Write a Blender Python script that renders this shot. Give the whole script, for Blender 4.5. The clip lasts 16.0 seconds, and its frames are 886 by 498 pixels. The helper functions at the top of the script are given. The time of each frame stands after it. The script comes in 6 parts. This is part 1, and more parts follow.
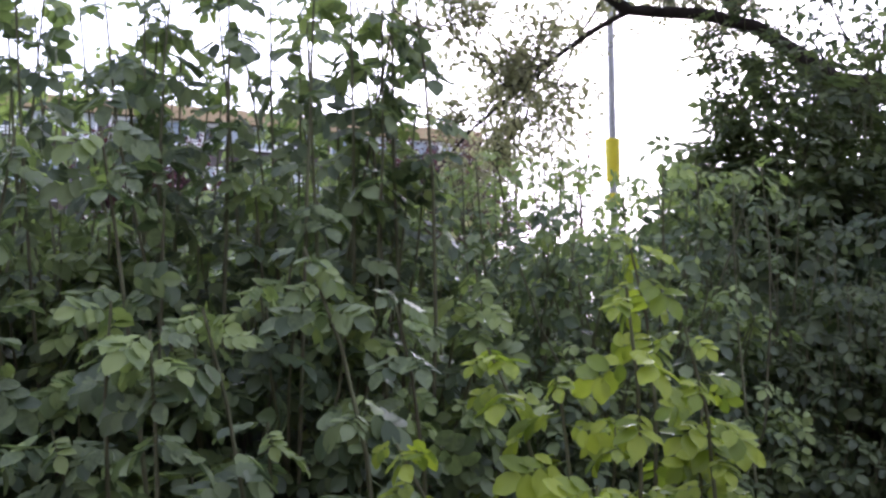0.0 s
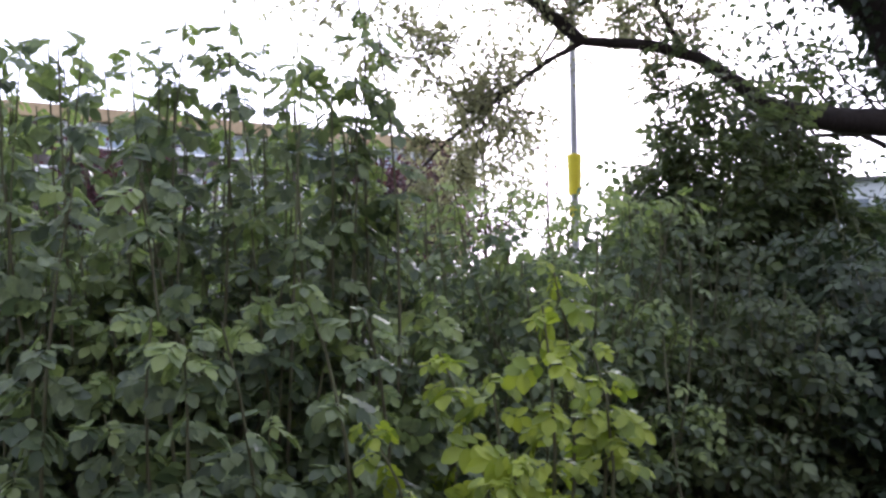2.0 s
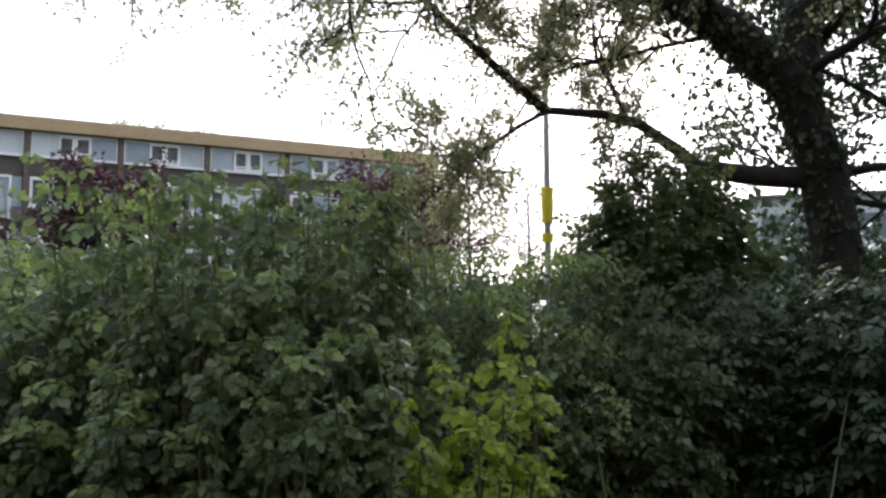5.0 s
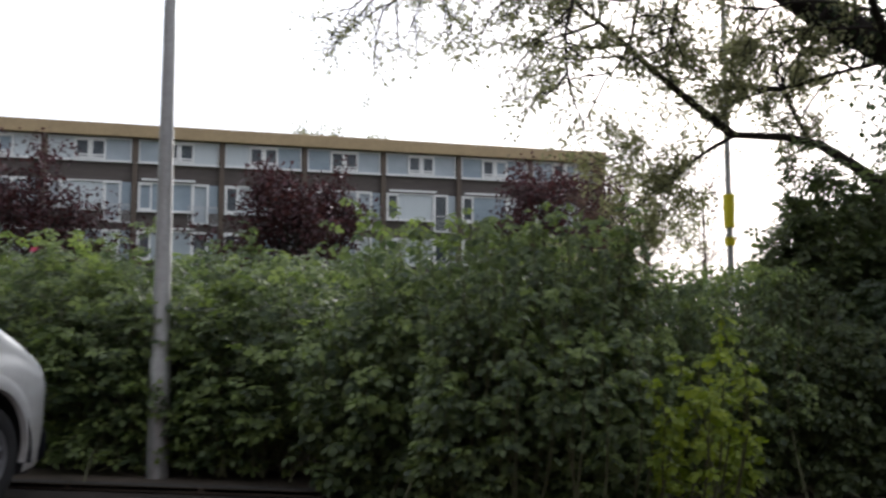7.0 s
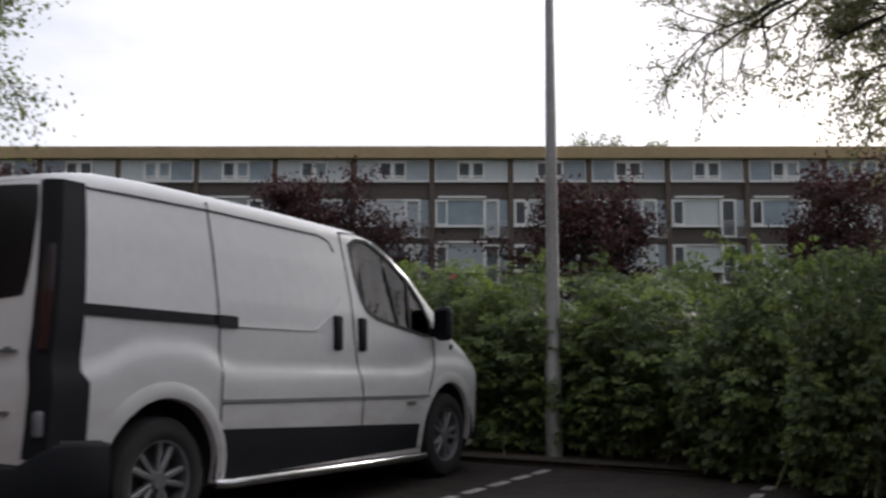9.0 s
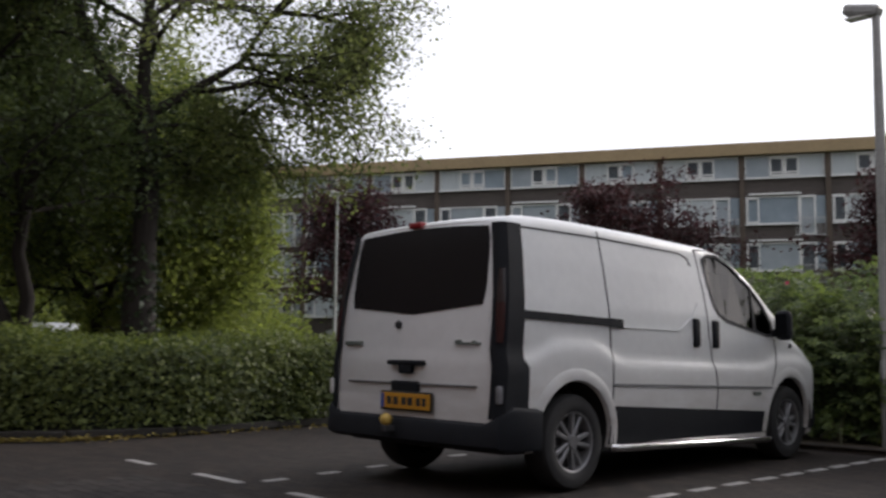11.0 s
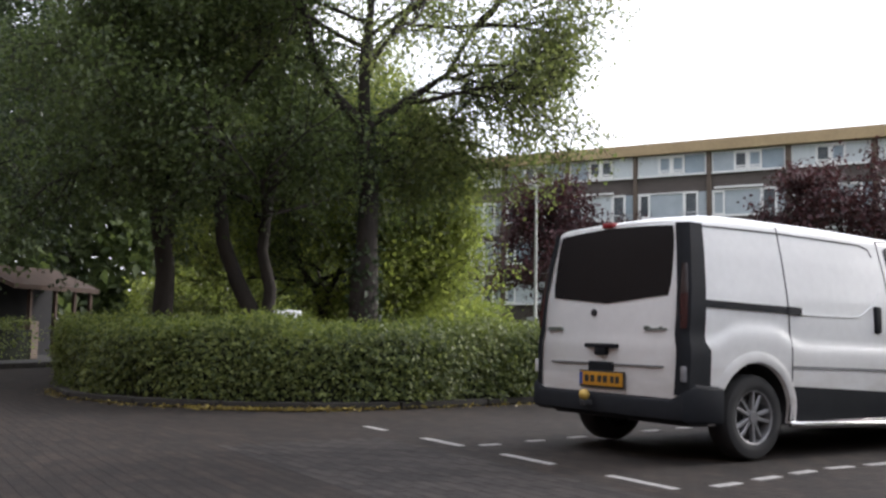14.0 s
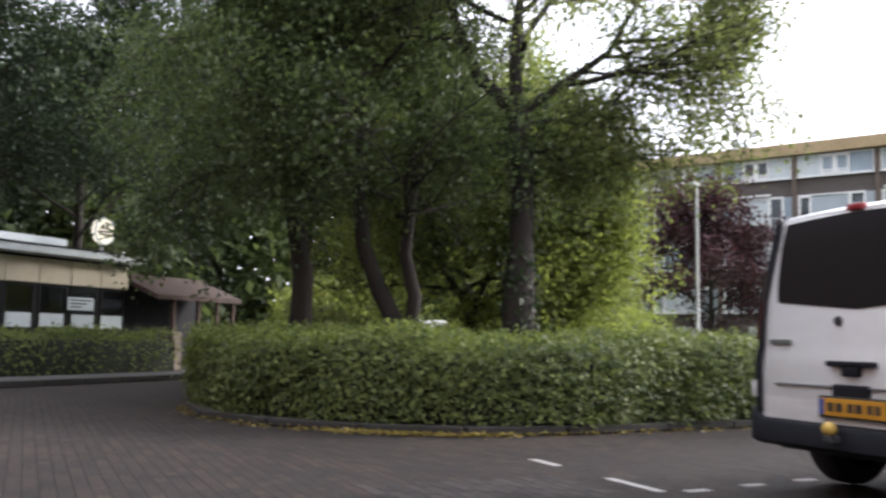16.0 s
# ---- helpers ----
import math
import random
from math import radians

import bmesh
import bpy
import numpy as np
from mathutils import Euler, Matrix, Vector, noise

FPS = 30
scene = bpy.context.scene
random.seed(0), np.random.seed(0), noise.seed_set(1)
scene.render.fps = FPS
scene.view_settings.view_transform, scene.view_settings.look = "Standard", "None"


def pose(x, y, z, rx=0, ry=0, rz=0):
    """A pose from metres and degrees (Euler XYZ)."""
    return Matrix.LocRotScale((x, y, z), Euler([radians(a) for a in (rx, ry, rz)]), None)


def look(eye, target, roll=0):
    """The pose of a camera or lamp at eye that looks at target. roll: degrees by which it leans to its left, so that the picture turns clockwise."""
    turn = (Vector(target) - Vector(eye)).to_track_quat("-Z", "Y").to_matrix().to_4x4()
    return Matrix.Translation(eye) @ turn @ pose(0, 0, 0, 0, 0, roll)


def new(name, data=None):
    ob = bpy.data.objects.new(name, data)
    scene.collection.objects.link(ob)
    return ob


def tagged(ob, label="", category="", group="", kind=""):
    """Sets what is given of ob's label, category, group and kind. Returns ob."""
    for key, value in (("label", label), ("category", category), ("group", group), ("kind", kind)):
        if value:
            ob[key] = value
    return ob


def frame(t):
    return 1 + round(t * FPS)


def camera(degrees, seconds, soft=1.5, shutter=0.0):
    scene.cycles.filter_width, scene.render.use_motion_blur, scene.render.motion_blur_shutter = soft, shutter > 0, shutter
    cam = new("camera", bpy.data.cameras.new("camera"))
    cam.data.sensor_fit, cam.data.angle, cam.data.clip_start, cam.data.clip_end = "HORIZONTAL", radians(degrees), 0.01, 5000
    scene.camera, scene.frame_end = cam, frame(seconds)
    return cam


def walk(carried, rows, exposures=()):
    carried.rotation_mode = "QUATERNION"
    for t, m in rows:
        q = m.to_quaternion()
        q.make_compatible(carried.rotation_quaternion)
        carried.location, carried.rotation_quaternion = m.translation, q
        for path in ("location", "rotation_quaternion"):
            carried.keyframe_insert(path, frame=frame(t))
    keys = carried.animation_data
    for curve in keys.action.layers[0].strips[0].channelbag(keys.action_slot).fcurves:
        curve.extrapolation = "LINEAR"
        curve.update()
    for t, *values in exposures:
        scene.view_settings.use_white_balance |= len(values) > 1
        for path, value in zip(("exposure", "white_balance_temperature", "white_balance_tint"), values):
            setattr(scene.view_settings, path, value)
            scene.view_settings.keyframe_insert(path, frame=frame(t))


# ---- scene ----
cam = camera(49.8, 16.0, soft=2.6, shutter=0.4)
PATH = [
    (0, (4.047, 2.279, 0.997), (3.883, 4.265, 1.168), -0.2),
    (0.5, (4.054, 2.228, 0.996), (3.896, 4.215, 1.170), -0.2),
    (1, (4.067, 2.132, 0.995), (3.923, 4.119, 1.175), -0.3),
    (1.5, (4.088, 1.983, 0.999), (3.964, 3.970, 1.181), -0.3),
    (2, (4.104, 1.838, 0.999), (4.001, 3.827, 1.184), -0.3),
    (2.5, (4.123, 1.653, 0.995), (4.046, 3.643, 1.181), -0.2),
    (3, (4.145, 1.395, 0.989), (4.107, 3.386, 1.179), -0.2),
    (5.5, (4.123, 0.001, 1.025), (4.021, 1.988, 1.23), -0.1),
    (6, (4.042, -0.328, 1.023), (3.857, 1.653, 1.227), -0.3),
    (6.5, (3.947, -0.66, 1.018), (3.659, 1.308, 1.221), -0.3),
    (7, (3.85, -1.15, 1.016), (3.441, 0.798, 1.213), -0.1),
    (7.5, (3.771, -1.601, 1.023), (3.23, 0.314, 1.223), -0.3),
    (8, (3.722, -2.096, 1.02), (3.048, -0.224, 1.223), -0.0),
    (8.5, (3.688, -2.55, 1.021), (2.881, -0.732, 1.227), -0.1),
    (9, (3.678, -2.992, 1.013), (2.735, -1.241, 1.224), 0.0),
    (9.5, (3.739, -3.47, 1.009), (2.666, -1.796, 1.223), 0.1),
    (10, (3.809, -3.923, 0.996), (2.613, -2.335, 1.212), 0.2),
    (12.5, (4.967, -5.134, 0.972), (3.306, -4.035, 1.150), 1.2),
    (13, (5.037, -5.226, 0.969), (3.355, -4.158, 1.143), 1.1),
    (13.5, (5.087, -5.283, 0.962), (3.396, -4.230, 1.135), 1.1),
    (14, (5.101, -5.301, 0.960), (3.408, -4.251, 1.133), 1.0),
    (14.5, (5.039, -5.254, 0.966), (3.346, -4.204, 1.140), 0.9),
    (15, (4.785, -5.118, 0.970), (3.082, -4.083, 1.147), 0.9),
    (15.5, (4.302, -4.920, 0.977), (2.556, -3.962, 1.162), 0.9),
    (16, (3.55, -4.738, 0.981), (1.723, -3.946, 1.17), 1.0),
]
EXPOSURES = [(0.0, 1.85, 5600, 27), (3.0, 1.6, 5750, 24), (5.5, 1.0, 6100, 14), (7.0, 0.7, 6250, 14), (8.5, 0.3, 6400, 15), (10.0, -0.2, 6600, 15), (11.2, 0.4, 6500, 15), (12.5, 1.0, 6400, 14), (14.5, 1.3, 6400, 14), (16.0, 1.65, 6350, 16)]
walk(cam, [(t, look(eye, target, roll)) for t, eye, target, roll in PATH], EXPOSURES)

# ---------------------------------------------------------------- light
SUN_EL, SUN_AZ = radians(24), radians(8)   # azimuth from +y towards +x
world = bpy.data.worlds.new("overcast")
scene.world = world
world.use_nodes = True
wn, wl = world.node_tree.nodes, world.node_tree.links
wn.clear()
w_out = wn.new("ShaderNodeOutputWorld")
w_bg = wn.new("ShaderNodeBackground")
w_sky = wn.new("ShaderNodeTexSky")
w_sky.sky_type = "NISHITA"
w_sky.sun_disc = False
w_sky.sun_elevation, w_sky.sun_rotation = SUN_EL, SUN_AZ
w_sky.dust_density = 3.0
w_gain = wn.new("ShaderNodeVectorMath")
w_gain.operation = "SCALE"
w_gain.inputs["Scale"].default_value = 0.12
w_co = wn.new("ShaderNodeTexCoord")
w_map = wn.new("ShaderNodeMapping")
w_map.inputs["Scale"].default_value = (1.6, 1.6, 4.5)
w_noise = wn.new("ShaderNodeTexNoise")
w_noise.inputs["Scale"].default_value = 1.5
w_noise.inputs["Detail"].default_value = 6
w_noise.inputs["Roughness"].default_value = 0.55
w_ramp = wn.new("ShaderNodeValToRGB")
w_ramp.color_ramp.elements[0].position, w_ramp.color_ramp.elements[0].color = 0.36, (0.72, 0.755, 0.82, 1)
w_ramp.color_ramp.elements[1].position, w_ramp.color_ramp.elements[1].color = 0.62, (1.08, 1.10, 1.14, 1)
w_mix = wn.new("ShaderNodeMix")
w_mix.data_type = "RGBA"
w_mix.inputs["Factor"].default_value = 0.86
wl.new(w_co.outputs["Generated"], w_map.inputs["Vector"])
wl.new(w_map.outputs["Vector"], w_noise.inputs["Vector"])
wl.new(w_noise.outputs["Fac"], w_ramp.inputs["Fac"])
wl.new(w_sky.outputs["Color"], w_gain.inputs[0])
wl.new(w_gain.outputs["Vector"], w_mix.inputs[6])
wl.new(w_ramp.outputs["Color"], w_mix.inputs[7])
w_dot = wn.new("ShaderNodeVectorMath")      # thin cloud glows round the hidden sun and is duller away from it
w_dot.operation = "DOT_PRODUCT"
w_dot.inputs[1].default_value = (math.sin(SUN_AZ) * math.cos(SUN_EL), math.cos(SUN_AZ) * math.cos(SUN_EL), math.sin(SUN_EL))
w_glow = wn.new("ShaderNodeMapRange")
w_glow.interpolation_type = "SMOOTHSTEP"
for k, v in (("From Min", -1.0), ("From Max", 1.0), ("To Min", 0.42), ("To Max", 1.2)):
    w_glow.inputs[k].default_value = v
w_tone = wn.new("ShaderNodeVectorMath")
w_tone.operation = "SCALE"
wl.new(w_co.outputs["Generated"], w_dot.inputs[0])
wl.new(w_dot.outputs["Value"], w_glow.inputs["Value"])
wl.new(w_mix.outputs[2], w_tone.inputs[0])
wl.new(w_glow.outputs["Result"], w_tone.inputs["Scale"])
wl.new(w_tone.outputs["Vector"], w_bg.inputs["Color"])
w_bg.inputs["Strength"].default_value = 1.0
wl.new(w_bg.outputs["Background"], w_out.inputs["Surface"])

sun = new("sun", bpy.data.lights.new("sun", "SUN"))
sun.data.energy, sun.data.angle, sun.data.color = 1.5, radians(12), (1.0, 0.97, 0.92)
sun_from = Vector((math.sin(SUN_AZ) * math.cos(SUN_EL), math.cos(SUN_AZ) * math.cos(SUN_EL), math.sin(SUN_EL)))
sun.matrix_world = look(sun_from * 200, (0, 0, 0))

# ---------------------------------------------------------------- helpers
rng = np.random.default_rng(7)


def material(name, base, rough=0.7, metal=0.0, vary=None, scale=8.0, bump=0.0, bump_scale=40.0, spec=0.5, random_by=None, coat=0.0, stretch=(1, 1, 1)):
    """A principled material whose colour drifts between base and vary at two scales; random_by: 'island' or 'object'."""
    m = bpy.data.materials.new(name)
    m.use_nodes = True
    n, l = m.node_tree.nodes, m.node_tree.links
    p = n["Principled BSDF"]
    p.inputs["Roughness"].default_value, p.inputs["Metallic"].default_value = rough, metal
    p.inputs["Specular IOR Level"].default_value, p.inputs["Coat Weight"].default_value = spec, coat
    vary = vary or tuple(c * 0.75 for c in base)
    co = n.new("ShaderNodeTexCoord")
    mp = n.new("ShaderNodeMapping")
    mp.inputs["Scale"].default_value = stretch
    l.new(co.outputs["Object"], mp.inputs["Vector"])
    big, fine = n.new("ShaderNodeTexNoise"), n.new("ShaderNodeTexNoise")
    big.inputs["Scale"].default_value, big.inputs["Detail"].default_value = scale, 4
    fine.inputs["Scale"].default_value, fine.inputs["Detail"].default_value = scale * 9, 3
    for t in (big, fine):
        l.new(mp.outputs["Vector"], t.inputs["Vector"])
    add = n.new("ShaderNodeMath")
    add.operation = "MULTIPLY_ADD"
    add.inputs[1].default_value = 0.45
    l.new(fine.outputs["Fac"], add.inputs[0])
    half = n.new("ShaderNodeMath")
    half.operation = "MULTIPLY"
    half.inputs[1].default_value = 0.55
    l.new(big.outputs["Fac"], half.inputs[0])
    l.new(half.outputs[0], add.inputs[2])
    fac = add.outputs[0]
    if random_by:
        r = n.new("ShaderNodeNewGeometry" if random_by == "island" else "ShaderNodeObjectInfo")
        out = r.outputs["Random Per Island" if random_by == "island" else "Random"]
        mx = n.new("ShaderNodeMath")
        mx.operation = "MULTIPLY_ADD"
        mx.inputs[1].default_value, mx.inputs[2].default_value = 0.6, -0.3
        l.new(out, mx.inputs[0])
        sm = n.new("ShaderNodeMath")
        l.new(fac, sm.inputs[0])
        l.new(mx.outputs[0], sm.inputs[1])
        fac = sm.outputs[0]
    ramp = n.new("ShaderNodeValToRGB")
    ramp.color_ramp.elements[0].position, ramp.color_ramp.elements[0].color = 0.3, (*vary, 1)
    ramp.color_ramp.elements[1].position, ramp.color_ramp.elements[1].color = 0.68, (*base, 1)
    l.new(fac, ramp.inputs["Fac"])
    l.new(ramp.outputs["Color"], p.inputs["Base Color"])
    if bump:
        bn, bp = n.new("ShaderNodeTexNoise"), n.new("ShaderNodeBump")
        bn.inputs["Scale"].default_value, bn.inputs["Detail"].default_value = bump_scale, 5
        bp.inputs["Strength"].default_value, bp.inputs["Distance"].default_value = bump, 0.01
        l.new(mp.outputs["Vector"], bn.inputs["Vector"])
        l.new(bn.outputs["Fac"], bp.inputs["Height"])
        l.new(bp.outputs["Normal"], p.inputs["Normal"])
    return m


def leaf_material(name, a, b, through_light=0.35, rough=0.5, by="island"):
    """Thin leaves: two greens mixed leaf by leaf, gloss on top, light let through."""
    m = material(name, a, rough, vary=b, scale=1.2, random_by=by, spec=0.35)
    n, l = m.node_tree.nodes, m.node_tree.links
    p = n["Principled BSDF"]
    tr, mix = n.new("ShaderNodeBsdfTranslucent"), n.new("ShaderNodeMixShader")
    src = p.inputs["Base Color"].links[0].from_socket
    warm = n.new("ShaderNodeMix")
    warm.data_type, warm.blend_type = "RGBA", "MULTIPLY"
    warm.inputs["Factor"].default_value = 1.0
    warm.inputs[7].default_value = (1.25, 1.3, 0.9, 1)
    l.new(src, warm.inputs[6])
    l.new(warm.outputs[2], tr.inputs["Color"])
    mix.inputs["Fac"].default_value = through_light
    l.new(p.outputs["BSDF"], mix.inputs[1])
    l.new(tr.outputs["BSDF"], mix.inputs[2])
    l.new(mix.outputs["Shader"], n["Material Output"].inputs["Surface"])
    return m


def glass_material(name, tint, clear=0.5, rough=0.03):
    m = bpy.data.materials.new(name)
    m.use_nodes = True
    n, l = m.node_tree.nodes, m.node_tree.links
    n.clear()
    out, mix = n.new("ShaderNodeOutputMaterial"), n.new("ShaderNodeMixShader")
    tr, gl, fr = n.new("ShaderNodeBsdfTransparent"), n.new("ShaderNodeBsdfGlossy"), n.new("ShaderNodeFresnel")
    tr.inputs["Color"].default_value = (*[c * clear for c in tint], 1)
    gl.inputs["Roughness"].default_value = rough
    fr.inputs["IOR"].default_value = 1.5
    l.new(fr.outputs["Fac"], mix.inputs["Fac"])
    l.new(tr.outputs["BSDF"], mix.inputs[1])
    l.new(gl.outputs["BSDF"], mix.inputs[2])
    l.new(mix.outputs["Shader"], out.inputs["Surface"])
    return m


def tri_mesh(name, verts, tris, mat, smooth=False):
    me = bpy.data.meshes.new(name)
    verts, tris = np.asarray(verts, np.float32), np.asarray(tris, np.int32)
    me.vertices.add(len(verts))
    me.vertices.foreach_set("co", verts.ravel())
    me.loops.add(tris.size)
    me.loops.foreach_set("vertex_index", tris.ravel())
    me.polygons.add(len(tris))
    me.polygons.foreach_set("loop_start", np.arange(0, tris.size, 3, dtype=np.int32))
    me.polygons.foreach_set("loop_total", np.full(len(tris), 3, np.int32))
    if smooth:
        me.polygons.foreach_set("use_smooth", np.ones(len(tris), bool))
    me.update(calc_edges=True)
    me.materials.append(mat)
    return me


def child(name, me, parent=None, label="", kind=""):
    ob = new(name, me)
    ob.parent = parent
    return tagged(ob, label, "", "", kind)


def part(name, bm, mat, parent=None, label="", smooth=False, kind=""):
    me = bpy.data.meshes.new(name)
    bm.normal_update()
    bm.to_mesh(me)
    bm.free()
    me.materials.append(mat)
    if smooth:
        me.polygons.foreach_set("use_smooth", np.ones(len(me.polygons), bool))
        me.set_sharp_from_angle(angle=radians(40))
    return child(name, me, parent, label, kind)


def thing(name, m, label, category, group="", kind=""):
    ob = new(name)
    ob.empty_display_size = 0.2
    ob.matrix_world = m
    return tagged(ob, label, category, group, kind)


def box(x0, x1, y0, y1, z0, z1, bevel=0.0, bm=None, seg=1):
    own = bmesh.new()
    bmesh.ops.create_cube(own, size=1, matrix=Matrix.Translation(((x0 + x1) / 2, (y0 + y1) / 2, (z0 + z1) / 2)) @ Matrix.Diagonal((x1 - x0, y1 - y0, z1 - z0, 1)))
    if bevel:
        bmesh.ops.bevel(own, geom=list(own.edges), offset=bevel, segments=seg, affect="EDGES", profile=0.5)
    if bm is None:
        return own
    me = bpy.data.meshes.new("tmp")
    own.to_mesh(me)
    own.free()
    bm.from_mesh(me)
    bpy.data.meshes.remove(me)
    return bm


def tube_arrays(paths, sides=6):
    """Tapered tubes along (points, radii) pairs, as arrays."""
    V, Fc, base = [], [], 0
    ang = np.linspace(0, 2 * np.pi, sides, endpoint=False)
    for pts, rad in paths:
        pts = np.asarray(pts, float)
        rad = np.broadcast_to(np.asarray(rad, float), (len(pts),))
        tan = np.gradient(pts, axis=0)
        tan /= np.linalg.norm(tan, axis=1)[:, None] + 1e-9
        ref = np.where(np.abs(tan[:, 2:3]) > 0.9, [[1.0, 0, 0]], [[0, 0, 1.0]])
        a = np.cross(tan, ref)
        a /= np.linalg.norm(a, axis=1)[:, None] + 1e-9
        b = np.cross(tan, a)
        ring = pts[:, None] + rad[:, None, None] * (np.cos(ang)[None, :, None] * a[:, None] + np.sin(ang)[None, :, None] * b[:, None])
        V.append(ring.reshape(-1, 3))
        n = len(pts)
        i, j = np.meshgrid(np.arange(n - 1), np.arange(sides), indexing="ij")
        p, q = base + i * sides + j, base + i * sides + (j + 1) % sides
        Fc.append(np.stack([p, q, q + sides], -1).reshape(-1, 3))
        Fc.append(np.stack([p, q + sides, p + sides], -1).reshape(-1, 3))
        base += n * sides
    return np.concatenate(V), np.concatenate(Fc)


def turns(direction, up, r=None, roll=0.0):
    """Rotation matrices whose y axis is direction and whose z axis lies towards up; rolled at random."""
    y = direction / (np.linalg.norm(direction, axis=1)[:, None] + 1e-9)
    x = np.cross(y, up)
    x /= np.linalg.norm(x, axis=1)[:, None] + 1e-9
    z = np.cross(x, y)
    if roll:
        a = r.normal(0, roll, len(y))[:, None]
        x, z = np.cos(a) * x + np.sin(a) * z, np.cos(a) * z - np.sin(a) * x
    return np.stack([x, y, z], -1)


def scatter(template, pos, rot, size):
    tv, tf = template
    v = pos[:, None] + np.einsum("nij,kj->nki", rot, tv) * np.asarray(size)[:, None, None]
    f = tf[None] + (np.arange(len(pos)) * len(tv))[:, None, None]
    return v.reshape(-1, 3), f.reshape(-1, 3)


def join(*pairs):
    V, Fc, base = [], [], 0
    for v, f in pairs:
        V.append(v)
        Fc.append(f + base)
        base += len(v)
    return np.concatenate(V), np.concatenate(Fc)


# one leaflet, one long along y, folded at its midrib; and a plain small leaf
LEAFLET = (np.array([[0, 0, 0], [0, 0.5, -0.05], [-0.3, 0.34, 0.05], [-0.27, 0.66, 0.03], [0, 1, -0.1], [0.3, 0.34, 0.05], [0.27, 0.66, 0.03]]),
           np.array([[0, 1, 2], [2, 1, 3], [3, 1, 4], [0, 5, 1], [5, 6, 1], [6, 4, 1]]))
_side = [(0.2, 0.14), (0.345, 0.40), (0.315, 0.70), (0.13, 0.92)]
OVATE = (np.array([[0, 0, 0], [0, 0.5, -0.04], [0, 1, -0.14]] + [[k * x, y, 0.07 * x / 0.36 - 0.1 * y * y] for k in (-1, 1) for x, y in _side]),
         np.array([[0, 1, 3], [3, 1, 4], [4, 1, 5], [5, 1, 6], [6, 1, 2], [0, 7, 1], [7, 8, 1], [8, 9, 1], [9, 10, 1], [10, 2, 1]]))
SMALL_LEAF = (np.array([[0, 0, 0], [0.33, 0.45, 0.06], [0, 1, -0.08], [-0.33, 0.45, 0.06]]), np.array([[0, 1, 2], [0, 2, 3]]))


def compound_leaf(r, pairs=3, reach=1.0):
    """A feather leaf of 2 x pairs + 1 leaflets on a drooping stalk, one long along y."""
    bits = []
    n = np.linspace(0.35, 0.8, pairs)
    for k, s in enumerate(n):
        for side in (-1, 1):
            d = np.array([[side * 0.88, 0.42, -0.28 + r.normal(0, 0.14)]])
            bits.append(scatter(OVATE, np.array([[0, s, -0.3 * s * s]]), turns(d, np.array([[0, 0, 1.0]])), [0.42 + 0.08 * k + r.normal(0, 0.03)]))
    bits.append(scatter(OVATE, np.array([[0, 0.9, -0.24]]), turns(np.array([[0.0, 0.8, -0.6]]), np.array([[0, 0, 1.0]])), [0.58]))
    y = np.linspace(0, 0.92, 2)
    bits.append(tube_arrays([(np.stack([0 * y, y, -0.3 * y * y], 1), 0.012)], 3))
    return join(*bits)


def unit(v):
    return v / (np.linalg.norm(v, axis=-1, keepdims=True) + 1e-9)

# ---------------------------------------------------------------- materials
M_ASPHALT = material("clinker", (0.041, 0.034, 0.029), 0.85, vary=(0.020, 0.017, 0.016), scale=0.5, bump=0.5, bump_scale=120, spec=0.22)
M_BRICK = material("paving_brick", (0.042, 0.036, 0.033), 0.8, vary=(0.024, 0.021, 0.020), scale=3, bump=0.4, bump_scale=90, random_by="object", spec=0.22)
M_KERB = material("concrete", (0.036, 0.033, 0.028), 0.92, vary=(0.018, 0.016, 0.014), scale=4, bump=0.3)
M_EARTH = material("earth", (0.075, 0.055, 0.04), 0.95, vary=(0.03, 0.023, 0.017), scale=3, bump=0.8, bump_scale=30)
M_GRASS = material("grass", (0.10, 0.15, 0.035), 0.9, vary=(0.05, 0.085, 0.02), scale=0.6, bump=0.8, bump_scale=50)
M_LINE = material("road_paint", (0.42, 0.41, 0.39), 0.8, vary=(0.16, 0.155, 0.15), scale=12)
M_BARK = material("bark", (0.034, 0.027, 0.022), 0.95, vary=(0.013, 0.010, 0.009), scale=6, bump=0.9, bump_scale=25, stretch=(1, 1, 0.25))
M_TWIG = material("twig", (0.09, 0.065, 0.05), 0.9, vary=(0.045, 0.03, 0.025), scale=6)
M_STEM = material("rose_stem", (0.12, 0.135, 0.06), 0.8, vary=(0.07, 0.06, 0.035), scale=5)
L_ROSE = leaf_material("rose_leaf", (0.135, 0.175, 0.075), (0.05, 0.075, 0.036), 0.4)
L_YOUNG = leaf_material("young_tip_leaf", (0.20, 0.255, 0.085), (0.12, 0.165, 0.06), 0.45)
L_LIME = leaf_material("lime_rose_leaf", (0.23, 0.285, 0.028), (0.12, 0.17, 0.02), 0.45)
# Deep shade under the leaning tree put into the green; darker trees share it.
L_DARK = leaf_material("dark_and_shaded_leaf", (0.044, 0.066, 0.027), (0.02, 0.034, 0.016), 0.2)
# darker copy of the tree green, with crown shade put into its colour
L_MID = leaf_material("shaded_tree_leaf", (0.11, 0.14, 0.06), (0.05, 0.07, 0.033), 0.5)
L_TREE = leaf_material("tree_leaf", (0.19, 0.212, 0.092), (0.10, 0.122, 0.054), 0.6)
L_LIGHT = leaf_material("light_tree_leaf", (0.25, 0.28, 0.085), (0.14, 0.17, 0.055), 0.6)
